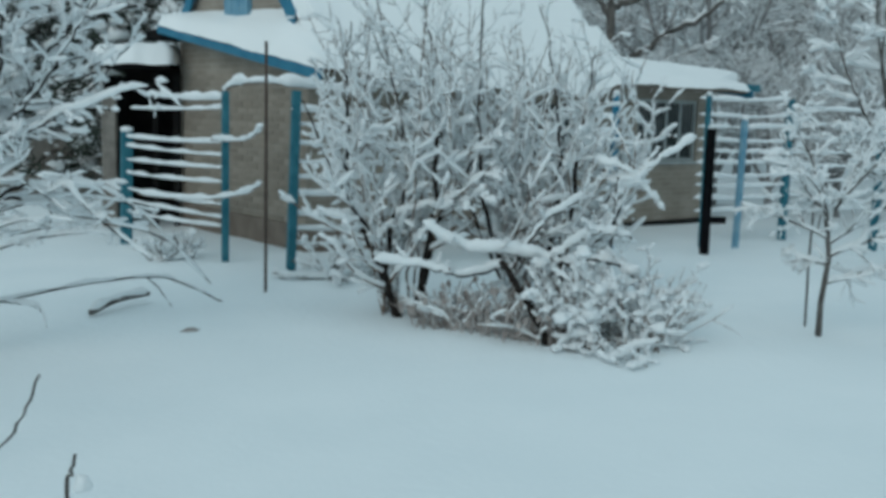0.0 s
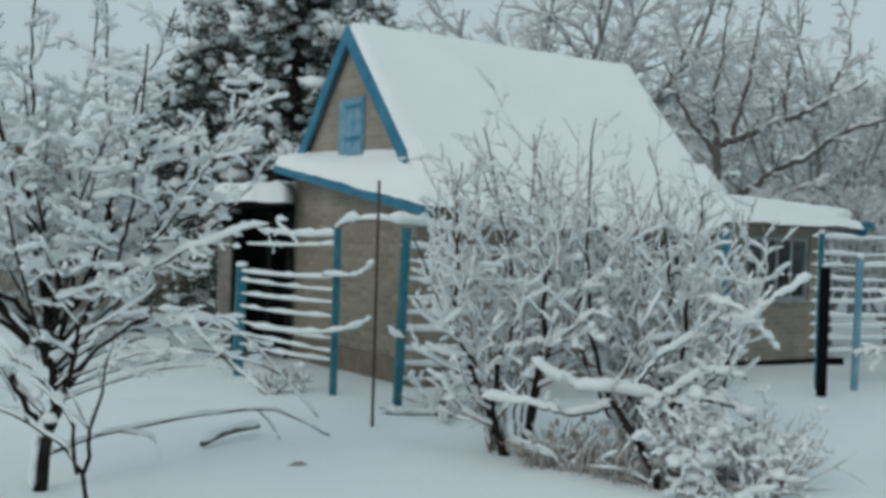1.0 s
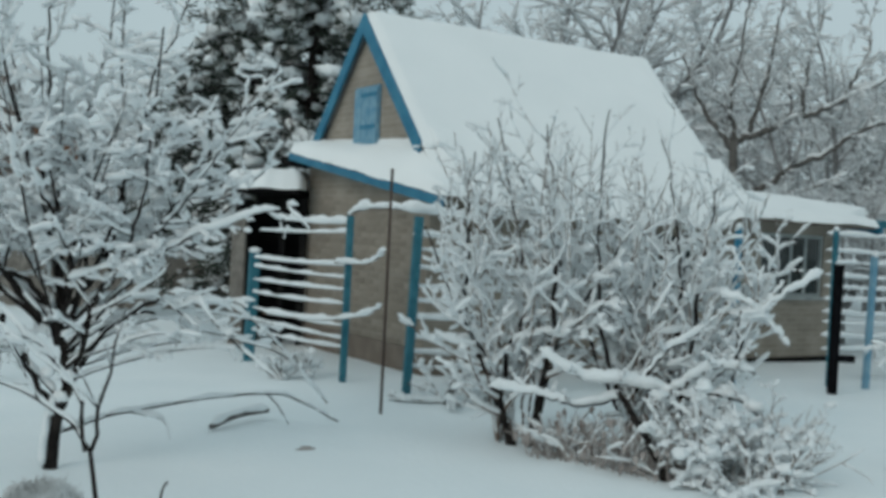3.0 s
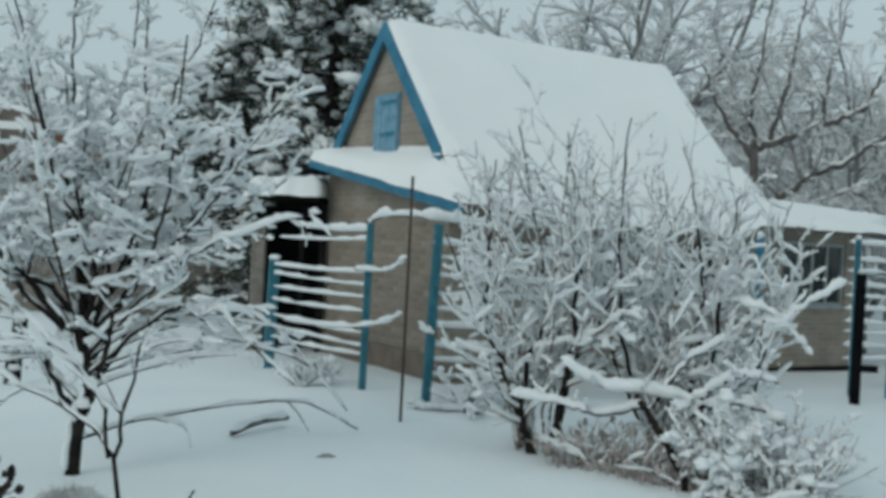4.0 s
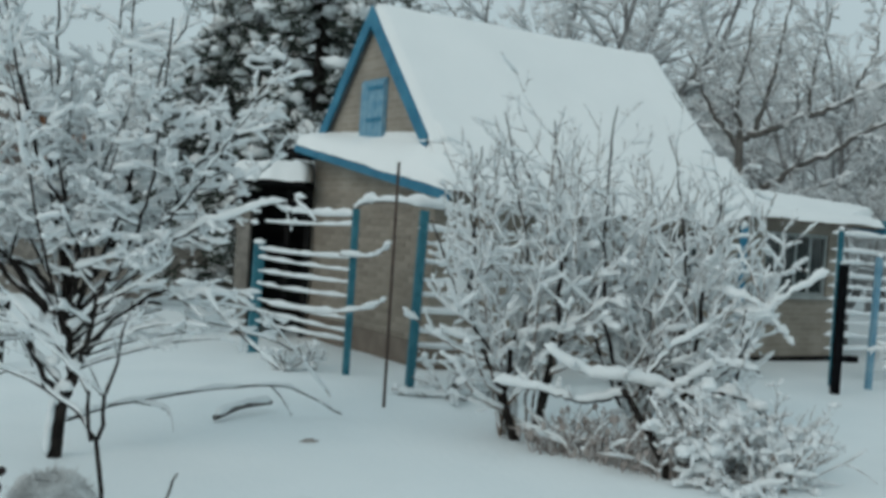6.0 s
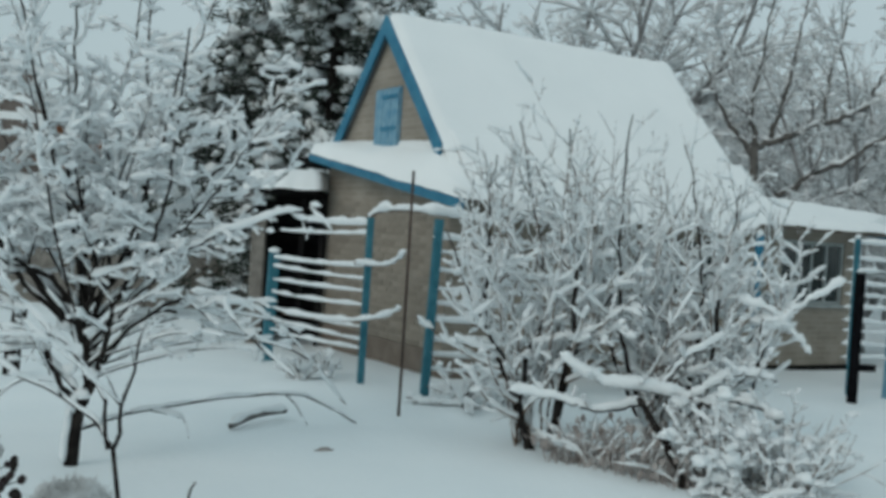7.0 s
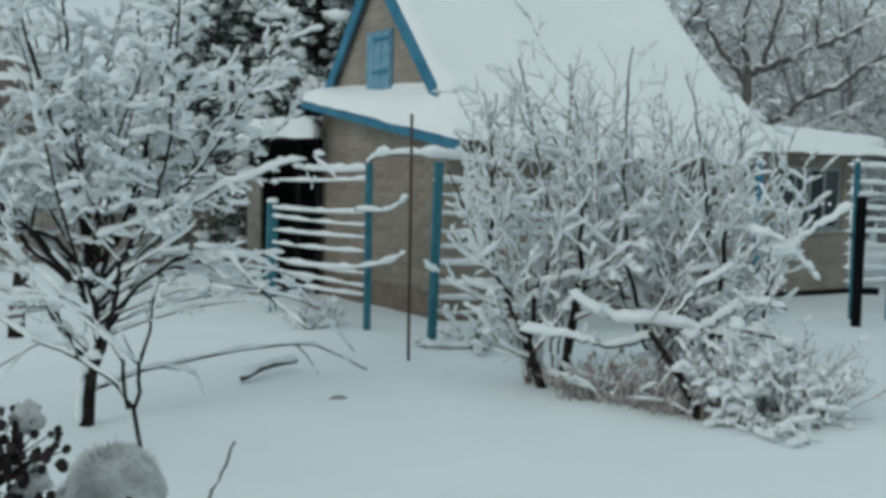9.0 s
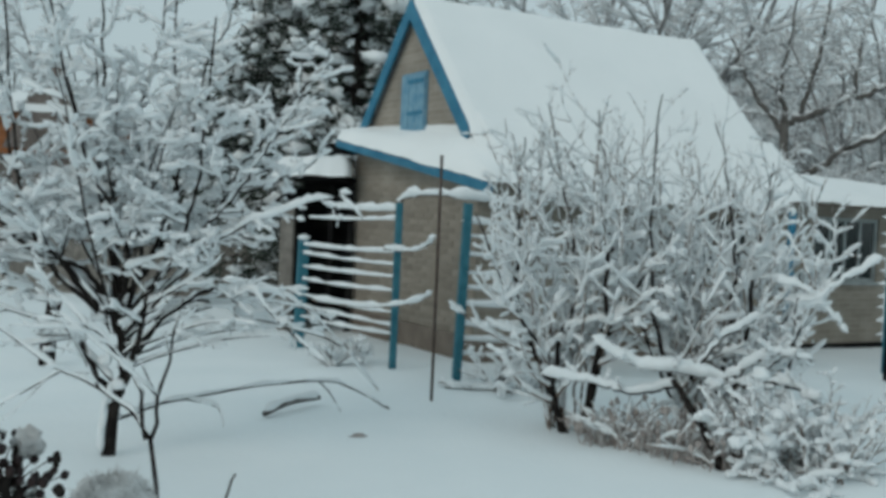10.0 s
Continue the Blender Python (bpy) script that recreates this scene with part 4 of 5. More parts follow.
def build_sapling():
    rng = np.random.default_rng(45)
    shoots = []
    spec = dict(step=0.08, wobble=(0.04, 0.07, 0.1), lift=(0.2, 0.2, 0.2), kids=(6, 3), ratio=(0.4, 0.5), angle=(45, 45), thin=0.003, tip=0.3)
    spec["from"] = (0.3, 0.2)
    fork = (-1.66, 4.95, 0.54)
    shoots.append((np.array([(-1.60, 4.91, -0.1), (-1.61, 4.92, 0.3), fork]), np.array([0.013, 0.012, 0.011]), -1))
    for ctrl in ([(-1.85, 4.98, 0.71), (-2.21, 5.05, 0.87), (-2.51, 5.10, 1.10), (-2.66, 5.15, 1.38)],
                 [(-1.74, 5.00, 0.80), (-1.93, 5.10, 0.94), (-2.22, 5.20, 1.12), (-2.43, 5.30, 1.39)],
                 [(-1.63, 4.97, 0.70), (-1.62, 5.05, 0.97), (-1.57, 5.10, 1.20)]):
        guided(rng, shoots, [fork, *ctrl], 0.011, 0.004, 0, spec)
    shoots = [(p, r, lv + 1) for p, r, lv in shoots]
    return plant("sapling", shoots, rng, wood=BARK, load=(0.0, 0.017, 0.014, 0.010), cover=0.93, label="thin forked sapling with snow along its twigs", category="tree")


build_sapling()


def build_small_tree():
    rng = np.random.default_rng(46)
    shoots = []
    spec = dict(step=0.09, wobble=(0.08, 0.11, 0.12), lift=(-0.1, 0.05, 0.1), kids=(8, 5), ratio=(0.5, 0.5), angle=(50, 48), thin=0.0035, tip=0.3)
    spec["from"] = (0.15, 0.15)
    shoots.append((np.array([(3.8, 7.71, -0.1), (3.80, 7.71, 0.25), (3.84, 7.71, 0.6), (3.80, 7.72, 0.9)]), np.array([0.028, 0.022, 0.020, 0.018]), -1))
    for az, el, ln, z in [(175, 30, 0.75, 0.75), (160, 45, 0.8, 0.9), (0, 40, 1.0, 0.7), (40, 60, 1.1, 0.9), (-30, 35, 1.0, 0.6), (90, 70, 1.0, 0.9), (-120, 50, 0.8, 0.8), (20, 15, 0.9, 0.4), (140, 10, 0.35, 0.55), (-60, 65, 1.0, 0.9)]:
        a, e = radians(az), radians(el)
        grow(rng, shoots, (3.82, 7.71, z), (math.cos(a) * math.cos(e), math.sin(a) * math.cos(e), math.sin(e)), ln, 0.013, 0, spec)
    shoots = [(p, r, lv + 1) for p, r, lv in shoots]
    t = plant("small_tree", shoots, rng, wood=BARK_GREY, load=(0.0, 0.022, 0.022, 0.016), cover=0.95, label="small low fruit tree bowed with snow", category="tree")
    st = thing("stake", (3.86, 8.07, 0), 0, "thin grey wooden plant stake in the snow", "stake")
    m = Mesh()
    m.tube([(0, 0, -0.2), (-0.01, 0, 0.5), (0.0, 0, 1.0)], [0.010, 0.010, 0.009], 6)
    part("stick", m, BARK_GREY, st, smooth=True)
    return t


build_small_tree()


def build_side_tree():
    """Broad snow-laden tree beside the porch."""
    rng = np.random.default_rng(47)
    shoots = []
    spec = dict(step=0.1, wobble=(0.05, 0.09, 0.12, 0.12), lift=(0.1, 0.1, 0.1, 0.1), kids=(9, 5, 1), ratio=(0.36, 0.5, 0.5), angle=(50, 50, 45), thin=0.005, tip=0.3)
    spec["from"] = (0.15, 0.15, 0.2)
    spec["flat"] = (0.5, 0.55, 1.0)
    shoots.append((np.array([(6.3, 11.0, -0.1), (6.25, 11.0, 0.6), (6.2, 11.0, 1.1)]), np.array([0.07, 0.06, 0.05]), -1))
    for az, el, ln, z in ((180, 40, 1.5, 0.9), (160, 58, 2.0, 1.1), (-150, 30, 1.3, 0.8), (100, 75, 2.4, 1.1), (30, 50, 2.0, 1.0), (-30, 40, 1.8, 0.9), (-90, 45, 1.6, 1.0), (200, 66, 2.2, 1.1), (0, 70, 2.4, 1.1)):
        a, e = radians(az), radians(el)
        grow(rng, shoots, (6.22, 11.0, z), (math.cos(a) * math.cos(e), math.sin(a) * math.cos(e), math.sin(e)), ln, 0.024, 0, spec)
    shoots = [(p, r, lv + 1) for p, r, lv in shoots]
    return plant("side_tree", shoots, rng, wood=BARK_GREY, load=(0.0, 0.036, 0.04, 0.032, 0.02), cover=0.94, label="broad fruit tree heavily laden with snow beside the porch", category="tree")


build_side_tree()


# ---- fallen branch, log, withered plants on the snow ----
def build_branch_on_snow():
    rng = np.random.default_rng(51)
    lg = thing("stick", (0, 0, 0), 0, "short thick stick half sunk in snow", "branch")
    q, r = resample(np.array([(-1.86, 8.27, 0.02), (-1.72, 8.55, 0.07), (-1.53, 8.9, 0.06)]), np.array([0.025, 0.028, 0.022]), 5)
    m = Mesh()
    m.tube(q, r, 7)
    b = part("wood", m, BARK_GREY, lg, smooth=True)
    s = Mesh()
    snow_on(rng, s, q, r, 0.036, 7, 1, 1.0)
    part("snow", s, SNOW_LUMP, lg, smooth=True)
    tw = thing("fallen_twig", (0, 0, 0), 0, "thin fallen twig lying on the snow", "branch")
    q, r = resample(np.array([(-5.13, 8.97, 0.04), (-4.72, 8.61, 0.05), (-4.52, 8.52, 0.0)]), np.array([0.016, 0.013, 0.008]), 5)
    m = Mesh()
    m.tube(q + rng.normal(0, 0.006, q.shape), r, 6)
    part("wood", m, BARK_GREY, tw, smooth=True)
    s = Mesh()
    snow_on(rng, s, q, r, 0.022, 6, 1, 1.0)
    part("snow", s, SNOW_LUMP, tw, smooth=True)
    lf = thing("dead_leaf", (-1.03, 7.8, snow_height(-1.03, 7.8)), 20, "withered leaf clump half covered by snow", "leaf")
    m = Mesh()
    m.blob((0, 0, 0.005), (0.07, 0.035, 0.016), rng, 0.35)
    part("blade", m, REED, lf, smooth=True)


build_branch_on_snow()


def build_withered_plant(x, y, seed, n=14, size=0.45):
    rng = np.random.default_rng(seed)
    shoots = []
    spec = dict(step=0.06, wobble=(0.15, 0.15), lift=(-1.2, -0.5), kids=(3,), ratio=(0.5,), angle=(45,), thin=0.004, tip=0.6)
    spec["from"] = (0.3,)
    for i in range(n):
        a, e = rng.random() * 6.28, radians(35 + 45 * rng.random())
        grow(rng, shoots, (x, y, 0), (math.cos(a) * math.cos(e), math.sin(a) * math.cos(e), math.sin(e)), size * (0.7 + 0.6 * rng.random()), 0.010, 0, spec)
    return plant("withered_plant", shoots, rng, wood=BARK_GREY, load=(0.03, 0.026), cover=0.9, label="withered perennial collapsed under snow", category="plant", group="withered plants")


build_withered_plant(-0.02, 10.0, 61)
build_withered_plant(0.35, 10.2, 62, 12)
build_withered_plant(-1.75, 10.9, 63, 12, 0.4)
build_withered_plant(-1.5, 11.1, 64, 10, 0.35)
build_withered_plant(2.6, 11.0, 65, 14, 0.6)


def build_canes():
    rng = np.random.default_rng(71)
    for pts in ([(-1.25, 10.9, 1.30), (-1.0, 10.6, 1.30), (-0.8, 10.1, 1.34), (-0.62, 9.45, 1.47)],
                [(-2.0, 11.0, 0.72), (-1.4, 10.7, 0.70), (-0.9, 10.2, 0.80), (-0.63, 9.45, 0.96)],
                [(-2.45, 9.0, 1.02), (-2.0, 9.1, 0.95), (-1.6, 9.2, 0.68), (-1.1, 9.6, 0.03)]):
        t = thing("vine_cane", (0, 0, 0), 0, "snow-laden cane tied out from the trellis", "vine", "vine canes")
        q, r = resample(np.array(pts), np.linspace(0.012, 0.006, 4), 8)
        m = Mesh()
        m.tube(q, r, 5)
        part("cane", m, TWIG_BROWN, t, smooth=True)
        s = Mesh()
        snow_on(rng, s, q, r, 0.03, 6, 1, 1.0)
        part("snow", s, SNOW_LUMP, t, smooth=True)


build_canes()


def build_stump():
    rng = np.random.default_rng(72)
    t = thing("stump", (-4.64, 10.45, 0), 0, "short dark tree stump with snow stuck to it", "stump")
    m = Mesh()
    m.tube([(0, 0, -0.1), (0.01, 0, 0.2), (0.05, 0, 0.50), (0.07, 0, 0.70)], [0.085, 0.08, 0.075, 0.07], 9)
    part("wood", m, BARK, t, smooth=True)
    for z in (0.14, 0.38, 0.71):
        s = Mesh()
        s.blob((0.03 + 0.05 * z, -0.06 if z < 0.6 else 0, z), (0.07, 0.05, 0.035), rng, 0.3)
        part("snow", s, SNOW_LUMP, t, smooth=True)


build_stump()


# ---- berry bush close to the camera ----
def build_berry_bush():
    rng = np.random.default_rng(81)
    t = thing("berry_bush", (0, 0, 0), 0, "leafless berry bush with dark withered fruit and grey snow tufts", "bush")
    stems, lumps, leaves = Mesh(), Mesh(), Mesh()
    ball = Mesh()
    ball.blob((0, 0, 0), (0.0095, 0.0095, 0.0105), rng, 0.12, 6, 8)
    ball = ball.data("berry", BERRY, True)
    main = np.array([(-1.25, 2.25, 0.0), (-1.22, 2.22, 0.5), (-1.17, 2.2, 0.84), (-1.09, 2.2, 1.05), (-1.07, 2.2, 1.15)])
    q, r = resample(main, np.array([0.022, 0.021, 0.018, 0.013, 0.007]), 5)
    stems.tube(q + rng.normal(0, 0.002, q.shape), r, 7)
    tips = [(-1.045, 2.16, 1.14, 12), (-1.01, 2.18, 1.11, 11), (-0.97, 2.2, 1.07, 11), (-1.05, 2.15, 1.08, 13), (-1.04, 2.19, 1.05, 10), (-1.17, 2.2, 1.04, 6), (-1.03, 2.18, 0.95, 12), (-0.97, 2.2, 0.96, 9), (-1.20, 2.2, 0.94, 7), (-1.10, 2.16, 0.90, 8)]
    for x, y, z, count in tips:
        tip = np.array((x, y, z))
        k = int(np.argmin(np.abs(q[:, 2] - (z - 0.12))))
        mid = (q[k] + tip) / 2 + rng.normal(0, 0.012, 3)
        stems.tube([q[k], mid, tip], [0.005, 0.004, 0.0025], 5)
        for i in range(count):
            c = tip + rng.normal(0, 0.026, 3)
            stems.tube([mid, (mid + c) / 2 + (0, 0, 0.01), c], [0.002, 0.0018, 0.0012], 4)
            o = new("berry", ball)
            o.parent = t
            o.matrix_basis = pose(*c, rng.random() * 60, rng.random() * 60, 0) @ Matrix.Scale(0.75 + 0.5 * rng.random(), 4)
        for i in range(3):
            c = tip + rng.normal(0, 0.024, 3)
            leaves.blob(c, (0.012, 0.006, 0.016), rng, 0.5, 4, 6)
    stems.tube(resample(np.array([(-1.055, 2.14, 1.15), (-1.085, 2.13, 1.0), (-1.16, 2.12, 0.84), (-1.22, 2.14, 0.6), (-1.25, 2.2, 0.0)]), np.ones(5), 6)[0] + rng.normal(0, 0.003, (25, 3)), np.linspace(0.005, 0.014, 25) * (1 + 0.25 * rng.normal(0, 1, 25).clip(-1, 1)), 7)
    for pts in ([(-1.14, 2.2, 0.80), (-1.05, 2.2, 0.93), (-0.98, 2.19, 0.98)], [(-1.10, 2.2, 1.0), (-1.0, 2.2, 0.92), (-0.90, 2.19, 0.84)], [(-1.17, 2.2, 0.85), (-1.06, 2.2, 0.84), (-0.95, 2.2, 0.76)], [(-1.07, 2.2, 1.1), (-1.075, 2.19, 1.2), (-1.09, 2.19, 1.235)]):
        stems.tube(pts, [0.005, 0.004, 0.002], 5)
    # snow lumps on the bush; the grey material holds their shade
    for x, y, z, sz in ((-1.075, 2.17, 1.165, 0.040), (-1.115, 2.16, 1.115, 0.058), (-1.15, 2.15, 1.06, 0.062), (-1.17, 2.16, 1.0, 0.058), (-1.19, 2.24, 1.0, 0.05), (-1.20, 2.19, 0.90, 0.06), (-1.12, 2.18, 0.90, 0.04), (-1.0, 2.23, 1.14, 0.03), (-1.0, 2.24, 1.0, 0.035), (-1.05, 2.17, 0.87, 0.05), (-0.96, 2.2, 0.90, 0.04)):
        lumps.lump((x, y, z), (sz, sz * 0.9, sz * 1.05), x * 31 + z * 17, 0.6)
    tagged(part("wood", stems, BARK, t, smooth=True), kind="stuff")
    tagged(part("withered_leaves", leaves, BARK, t, "dark shrivelled leaves"), kind="stuff")
    tagged(part("shaded_tufts", lumps, FLUFF, t, "grey snow tufts, shade in their colour", smooth=True), kind="stuff")
    # snow-capped seed head
    u = thing("seed_head", (0, 0, 0), 0, "round grey fluffy seed head dusted with snow", "plant")
    m = Mesh()
    m.tube([(-0.74, 2.2, 0.0), (-0.74, 2.22, 0.5), (-0.76, 2.22, 0.82), (-0.80, 2.2, 0.96)], [0.006, 0.006, 0.005, 0.005], 6)
    m.tube([(-0.75, 2.2, 0.80), (-0.70, 2.2, 0.83), (-0.68, 2.2, 0.78)], [0.004, 0.004, 0.003], 5)
    part("stem", m, BARK, u, smooth=True)
    cap = Mesh()
    cap.lump((-0.80, 2.2, 1.005), (0.098, 0.09, 0.086), 4.0, 0.16, 30, 44)
    cap.lump((-0.885, 2.19, 0.965), (0.042, 0.04, 0.034), 7.0, 0.5)
    cap.lump((-0.745, 2.18, 0.955), (0.032, 0.03, 0.034), 9.0, 0.5)
    hairs = Mesh()
    for (cx, cy, cz), rad, count in (((-0.80, 2.2, 1.005), 0.092, 2600), ((-0.885, 2.19, 0.965), 0.041, 700), ((-0.745, 2.18, 0.955), 0.031, 400)):
        for i in range(count):
            d = rng.normal(0, 1, 3)
            d /= np.linalg.norm(d)
            a = np.array((cx, cy, cz)) + d * rad * 0.93
            tip = a + (d + rng.normal(0, 0.45, 3)) * (0.005 + 0.011 * rng.random())
            hairs.tube([a, (a + tip) / 2 + rng.normal(0, 0.003, 3), tip], (0.0010, 0.0008, 0.0004), 3, False)
    tagged(part("hairs", hairs, FLUFF, u, "fine grey hairs with frost"), kind="stuff")
    part("fluff", cap, FLUFF, u, "grey seed fluff dusted with snow", smooth=True)
    for c in ((-0.745, 2.125, 1.0), (-0.80, 2.115, 0.955), (-0.835, 2.13, 0.935), (-0.78, 2.13, 0.925), (-0.88, 2.15, 0.93), (-0.91, 2.15, 0.945), (-0.85, 2.14, 0.915)):
        o = new("seed", ball)
        o.parent = u
        o.matrix_basis = pose(*c) @ Matrix.Scale(1.15, 4)
    u.matrix_world = pose(0, -0.0104, -0.2145) @ Matrix.Scale(1.13, 4)
    # bare twigs
    for pts in ([(-0.84, 2.75, -0.1), (-0.84, 2.75, 0.4), (-0.82, 2.75, 0.72), (-0.76, 2.75, 0.80), (-0.72, 2.76, 0.88), (-0.685, 2.76, 0.965)],
                [(-0.48, 2.15, 0.0), (-0.475, 2.15, 0.5), (-0.465, 2.15, 0.88), (-0.455, 2.15, 0.92), (-0.45, 2.15, 0.96)]):
        w = thing("bare_twig", (0, 0, 0), 0, "bare grey twig poking up with a little snow", "twig", "bare twigs")
        q, r = resample(np.array(pts), np.linspace(0.006, 0.0035, len(pts)), 4)
        q = q + rng.normal(0, 0.002, q.shape)
        m = Mesh()
        m.tube(q, r, 6)
        part("shoot", m, BARK_GREY, w, smooth=True)
        s = Mesh()
        snow_on(rng, s, q[8:], r[8:], 0.007, 5, 1, 0.85)
        if pts[0][0] > -0.5:
            s.lump((-0.432, 2.14, 0.905), (0.018, 0.014, 0.02), 3.0, 0.5, 8, 12)
        part("snow", s, SNOW_LUMP, w, smooth=True)


build_berry_bush()


# ---- background: neighbour's house, far fence, trees ----
def build_far_house():
    h = thing("neighbour_house", (-13.0, 27, 0), 8, "distant orange brick house with brown boarded gable and snowy roof", "house")
    m = Mesh()
    m.box((-4.2, 0, 0), (1.6, 6, 2.85))
    part("wall", m, FAR_GABLE, h, "grey-brown rendered lower wall")
    m = Mesh()
    m.box((-4.2, 0, 2.85), (1.6, 6, 3.95))
    part("upper_wall", m, ORANGE, h, "orange brick upper wall")
    g = Mesh()
    g.prism([(-1.05, 3.3), (1.35, 3.3), (0.15, 5.9)], 0.0, 0.3)
    ob = part("gable", g, FAR_GABLE, h, "brown boarded gable")
    ob.matrix_basis = pose(0.75, -0.05, -0.3, 0, 0, -90)
    r = Mesh()
    r.prism([(-0.4, 3.96), (3.0, 4.6), (6.4, 3.96), (6.4, 4.16), (3.0, 4.85), (-0.4, 4.16)], -4.6, 2.0)
    part("roof", r, SNOW, h, "snow-covered roof")
    for x in (-3.4,):
        w = Mesh()
        w.box((x, -0.06, 0.8), (x + 0.09, -0.004, 2.5))
        w.box((x + 0.65, -0.06, 0.8), (x + 0.74, -0.004, 2.5))
        w.box((x + 0.09, -0.06, 2.42), (x + 0.65, -0.004, 2.5))
        w.box((x + 0.09, -0.06, 0.8), (x + 0.65, -0.004, 0.88))
        wn_ = part("window", w, WHITE_WOOD, h, "white window frame")
        p = Mesh()
        p.box((x + 0.09, -0.03, 0.88), (x + 0.65, -0.012, 2.42))
        part("pane", p, GLASS, wn_)


build_far_house()


def build_far_fence():
    f = thing("back_fence", (0, 0, 0), 0, "weathered grey board fence at the back of the garden", "fence")
    a, b = np.array([-20.0, 16.2]), np.array([-3.4, 19.2])
    n = 150
    for i in range(n):
        p = a + (b - a) * i / n
        rng = np.random.default_rng(i)
        m = Mesh()
        m.box((-0.055, -0.012, -0.1), (0.055, 0.012, 0.95 + 0.06 * rng.random()), pose(p[0], p[1], 0, 0, 0, 6))
        part("board", m, GREY_WOOD, f)
    s = Mesh()
    q = np.array([(*(a + (b - a) * i / 160), 0.99) for i in range(161)])
    snow_on(np.random.default_rng(3), s, q, np.full(161, 0.02), 0.06, 6, 1, 0.97)
    part("snow_ridge", s, SNOW_LUMP, f, smooth=True)


build_far_fence()


def far_tree_shoots(seed, height, spread):
    rng = np.random.default_rng(seed)
    shoots = []
    spec = dict(step=0.3, wobble=(0.09, 0.14, 0.17, 0.18), lift=(0.10, 0.12, 0.08, 0.0), kids=(10, 8, 7), ratio=(0.5, 0.46, 0.42), angle=(42, 48, 50), thin=0.007, tip=0.25)
    spec["from"] = (0.2, 0.12, 0.1)
    fork = height * 0.2
    shoots.append((np.array([(0, 0, -0.2), (0.05, 0, fork * 0.5), (0.0, 0, fork)]), np.array([0.22, 0.18, 0.16]), -1))
    for i in range(7):
        a, e = i * 0.9 + rng.random(), radians(42 + 40 * rng.random())
        grow(rng, shoots, (0, 0, fork * (0.8 + 0.2 * rng.random())), (math.cos(a) * math.cos(e) * spread, math.sin(a) * math.cos(e) * spread, math.sin(e)), height * (0.6 + 0.25 * rng.random()), 0.09, 0, spec)
    return [(p, r, lv + 1) for p, r, lv in shoots], rng


def build_far_trees():
    models = []
    for seed, height, spread in ((101, 8.5, 1.0), (102, 9.5, 1.1), (103, 7.0, 1.2)):
        shoots, rng = far_tree_shoots(seed, height, spread)
        models.append((shoots, rng))
    tall = [(8.2, 24.5, 0, 0.85), (15.5, 27, 70, 0.85), (3.4, 30, 200, 1.35), (12.5, 21.5, 110, 0.68), (-17, 36, 30, 1), (11.5, 29, 250, 0.85), (22, 33, 10, 1.04), (6, 42, 80, 1.14), (20, 44, 160, 1.14), (-4, 44, 300, 1), (30, 40, 20, 1.14), (-28, 44, 90, 1.1)]
    broad = [(12.5, 31, 40, 0.77), (18, 23.5, 10, 0.77), (-22, 33, 10, 0.9), (-9.5, 40, 10, 0.9), (6.5, 33, 200, 0.85), (16, 38, 140, 1.04), (24, 28, 10, 0.77), (11, 46, 330, 1.04), (-1, 50, 40, 1), (27, 50, 60, 1.14), (35, 47, 60, 1.14), (-14, 50, 60, 1), (-36, 46, 60, 1.2)]
    low = [(13, 19.5, 15, 0.61), (9.6, 21.5, 190, 0.53), (17.5, 20, 100, 0.68), (-8.2, 26, 80, 0.6), (-17, 24.5, 200, 0.6), (7.9, 27.5, 300, 0.64), (19.5, 26, 30, 0.72), (14, 35, 30, 1.14), (9, 38, 120, 1.14), (24, 38, 200, 1.14), (3, 40, 10, 1.1), (6.9, 18.6, 60, 0.44), (9.4, 19.2, 10, 0.47), (5.6, 19.6, 310, 0.42), (11.2, 20.5, 210, 0.51), (-8, 48, 10, 1.1), (-21, 42, 10, 1)]
    bushes = [(7.2, 16.8, 40, 0.36), (8.6, 17.2, 140, 0.4), (10.2, 17, 240, 0.38), (11.6, 16.4, 20, 0.36), (9.2, 15.2, 80, 0.3), (-6.4, 21.5, 30, 0.36), (-9.5, 21.8, 130, 0.36), (-12.6, 20.6, 230, 0.34)]
    for (shoots, rng), places in zip(models, (tall, broad, low + bushes)):
        first = None
        for x, y, rz, sc in places:
            m = pose(x, y, 0, 0, 0, rz)
            if first is None:
                first = plant("frosted_tree", shoots, rng, wood=FAR_BARK, load=(0.07, 0.07, 0.05, 0.03, 0.018), cover=0.9, snow_mat=FROST, sides=(8, 6, 4, 3, 3), limb=2, label="tall leafless tree whitened with frost, snow and haze in its bark colour", category="tree", group="background trees", k=1)
                first.matrix_world = m
                first.scale = (sc,) * 3
            else:
                c = copy_thing(first, m)
                c.scale = (sc,) * 3


build_far_trees()


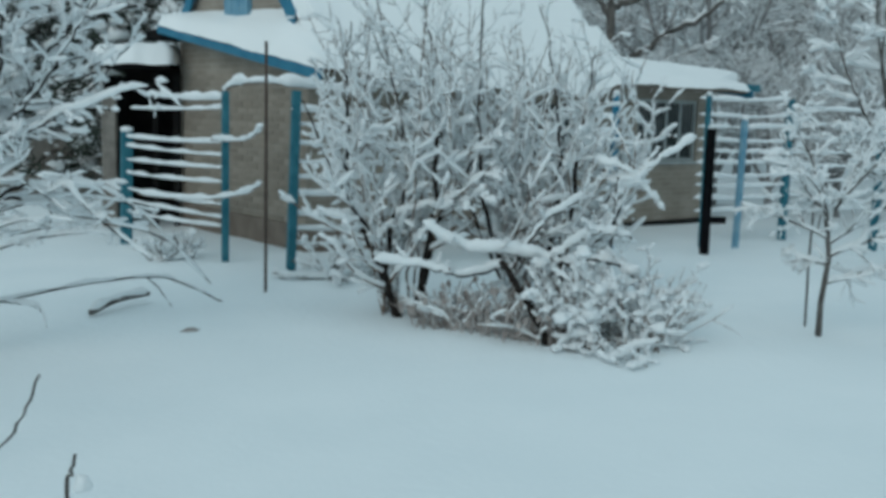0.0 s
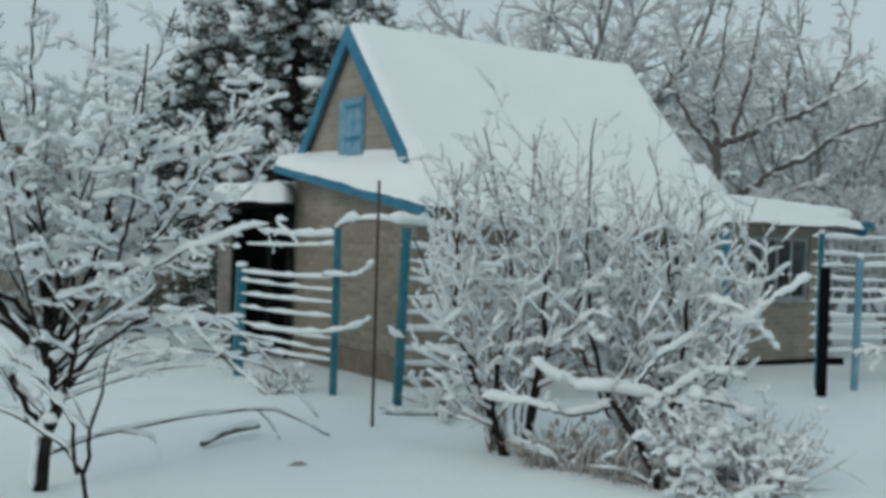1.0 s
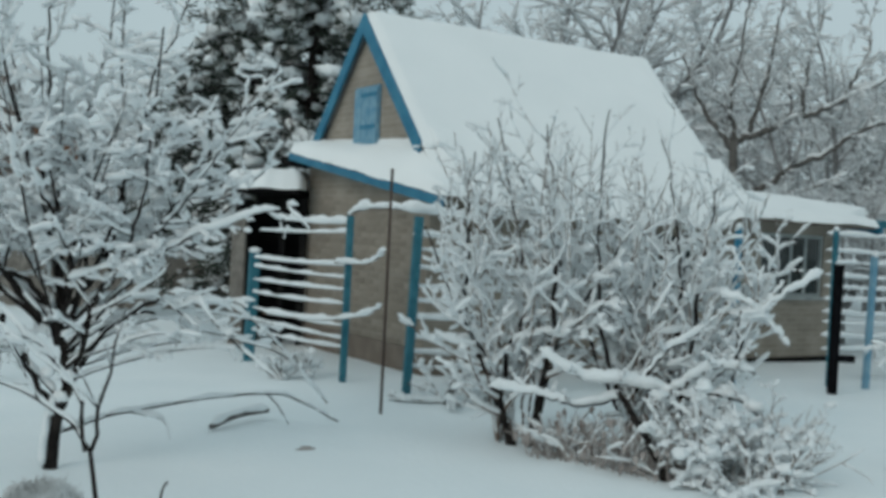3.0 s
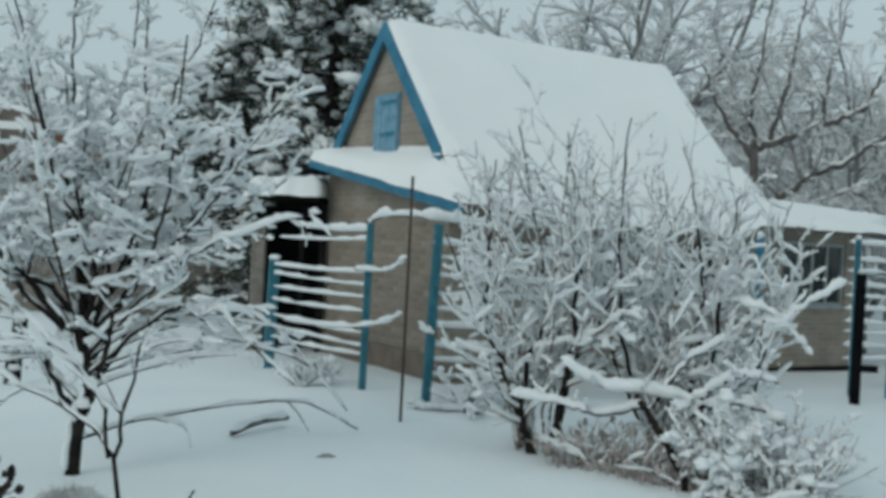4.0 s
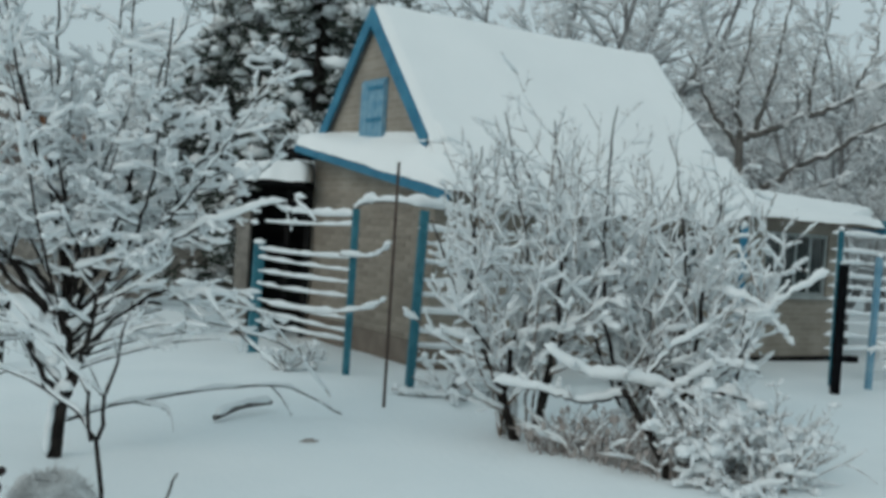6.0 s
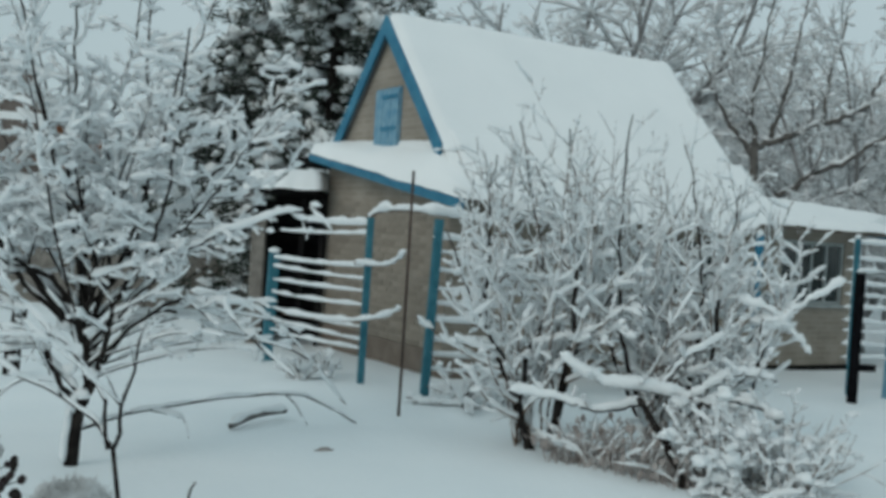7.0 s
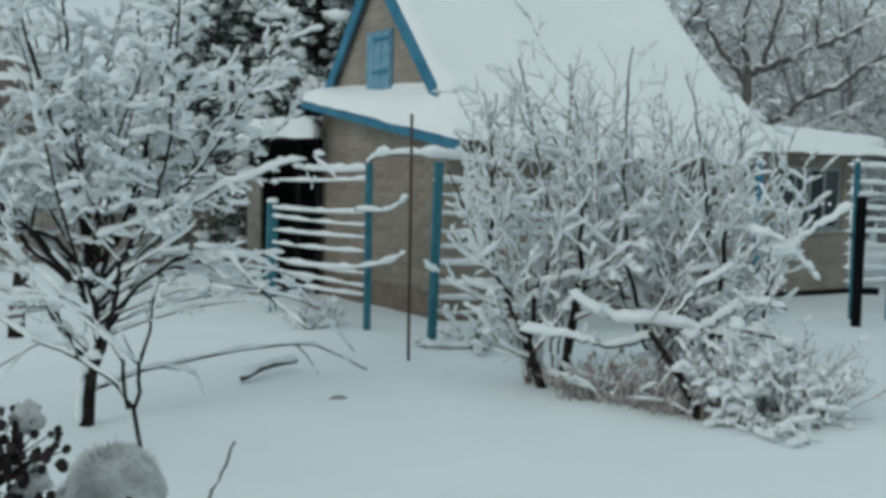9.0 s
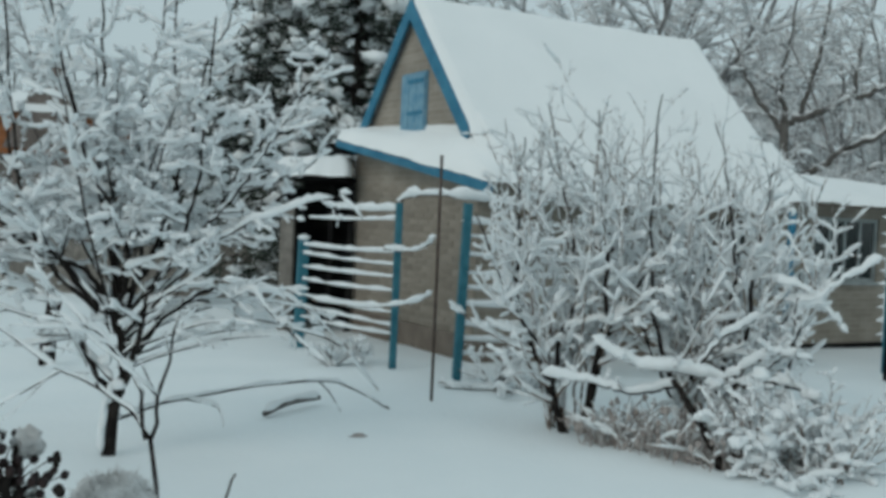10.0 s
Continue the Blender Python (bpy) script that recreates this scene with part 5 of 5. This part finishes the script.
def build_leaning_tree():
    """Old tree behind the house: long low boughs to one side and steep whips on them."""
    rng = np.random.default_rng(131)
    shoots = []
    spec = dict(step=0.25, wobble=(0.06, 0.12, 0.15, 0.15), lift=(0.1, 0.25, 0.15, 0.0), kids=(9, 7, 3), ratio=(0.36, 0.45, 0.45), angle=(55, 48, 48), thin=0.008, tip=0.3)
    spec["from"] = (0.15, 0.15, 0.1)
    shoots.append((np.array([(5.6, 21.0, -0.2), (5.5, 21.0, 2.0), (5.45, 21.0, 3.9)]), np.array([0.12, 0.10, 0.085]), -1))
    for ctrl, r in (([(5.45, 21.0, 3.75), (6.4, 20.9, 4.23), (7.3, 20.8, 4.57), (8.3, 20.6, 5.15)], 0.085), ([(5.5, 21.0, 2.6), (6.8, 20.6, 3.4), (7.7, 20.4, 3.95), (8.8, 20.2, 4.35)], 0.075),
                    ([(5.45, 21.0, 3.8), (5.5, 21.1, 5.0), (5.7, 21.2, 6.9)], 0.055), ([(5.8, 21.0, 4.0), (6.05, 21.1, 5.3), (6.4, 21.3, 7.0)], 0.055), ([(6.75, 20.9, 4.4), (6.9, 21.0, 5.3), (7.2, 21.2, 6.6)], 0.045),
                    ([(7.5, 20.8, 4.65), (7.9, 20.9, 5.6), (8.1, 21.0, 6.6)], 0.035), ([(5.45, 21.0, 3.6), (4.9, 21.3, 4.5), (4.4, 21.5, 5.6)], 0.06), ([(5.5, 21.0, 2.2), (6.2, 20.4, 2.5), (7.4, 20.0, 3.2)], 0.05)):
        guided(rng, shoots, ctrl, r, r * 0.3, 0, spec, length=2.4, wob=0.02)
    shoots = [(p, r, lv + 1) for p, r, lv in shoots]
    # twigs take the haze-pale bark, trunk and boughs the plain grey one
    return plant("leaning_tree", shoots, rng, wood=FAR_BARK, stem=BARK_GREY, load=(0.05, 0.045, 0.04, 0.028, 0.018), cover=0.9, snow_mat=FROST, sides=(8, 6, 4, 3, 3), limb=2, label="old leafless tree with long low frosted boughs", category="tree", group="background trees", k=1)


build_leaning_tree()


def build_pine(x, y, height, seed, group="dark conifers"):
    """Conifer: whorled limbs, clumps of needles and snow pads on them."""
    rng = np.random.default_rng(seed)
    t = thing("pine_tree", (x, y, 0), 0, "dark green conifer with pads of snow on its limbs", "tree", group)
    trunk, limbs, needles, snow = Mesh(), Mesh(), Mesh(), Mesh()
    trunk.tube([(0, 0, -0.2), (0.05, 0, height * 0.5), (0, 0, height)], [0.2, 0.13, 0.03], 8)
    z = 0.9
    nv, nf = [], []
    while z < height - 0.3:
        reach = 2.6 * (1 - (z / height) ** 1.6) + 0.4
        for k in range(6):
            a = rng.random() * 6.28
            ln = reach * (0.5 + 0.75 * rng.random())
            d = np.array([math.cos(a), math.sin(a), 0.12])
            pts = np.array([np.array([0, 0, z]) + d * ln * s + np.array([0, 0, -0.28 * ln * s * s]) for s in np.linspace(0, 1, 6)])
            limbs.tube(pts, np.linspace(0.035, 0.01, 6), 4)
            for s in np.linspace(0.3, 1.0, 5):
                c = np.array([0, 0, z]) + d * ln * s + np.array([0, 0, -0.28 * ln * s * s]) + rng.normal(0, 0.13, 3)
                for q in range(40):
                    nd = rng.normal(0, 1, 3) + d * 0.6
                    nd /= np.linalg.norm(nd)
                    side = np.cross(nd, rng.normal(0, 1, 3))
                    side /= np.linalg.norm(side) + 1e-9
                    o = c + rng.normal(0, 0.10, 3)
                    i = len(nv)
                    w = 0.016
                    nv += [o - side * w, o + side * w, o + nd * 0.20 + side * w * 0.4, o + nd * 0.20 - side * w * 0.4]
                    nf.append((i, i + 1, i + 2, i + 3))
                for q in range(4):
                    sz = 0.035 + 0.13 * rng.random() ** 3
                    snow.blob(c + rng.normal(0, 0.12, 3) + (0, 0, 0.09), (sz * 1.4, sz * 1.2, sz * 0.8), rng, 0.55, 5, 7)
        z += 0.34
    needles.add(nv, nf)
    part("trunk", trunk, BARK, t, smooth=True)
    tagged(part("limb_wood", limbs, BARK, t, smooth=True), kind="stuff")
    tagged(part("needles", needles, NEEDLE, t), kind="stuff")
    tagged(part("snow_load", snow, SNOW_LUMP, t, smooth=True), kind="stuff")
    return t


build_pine(-2.9, 19.6, 9.5, 201)
build_pine(-4.5, 20.8, 5.9, 202)
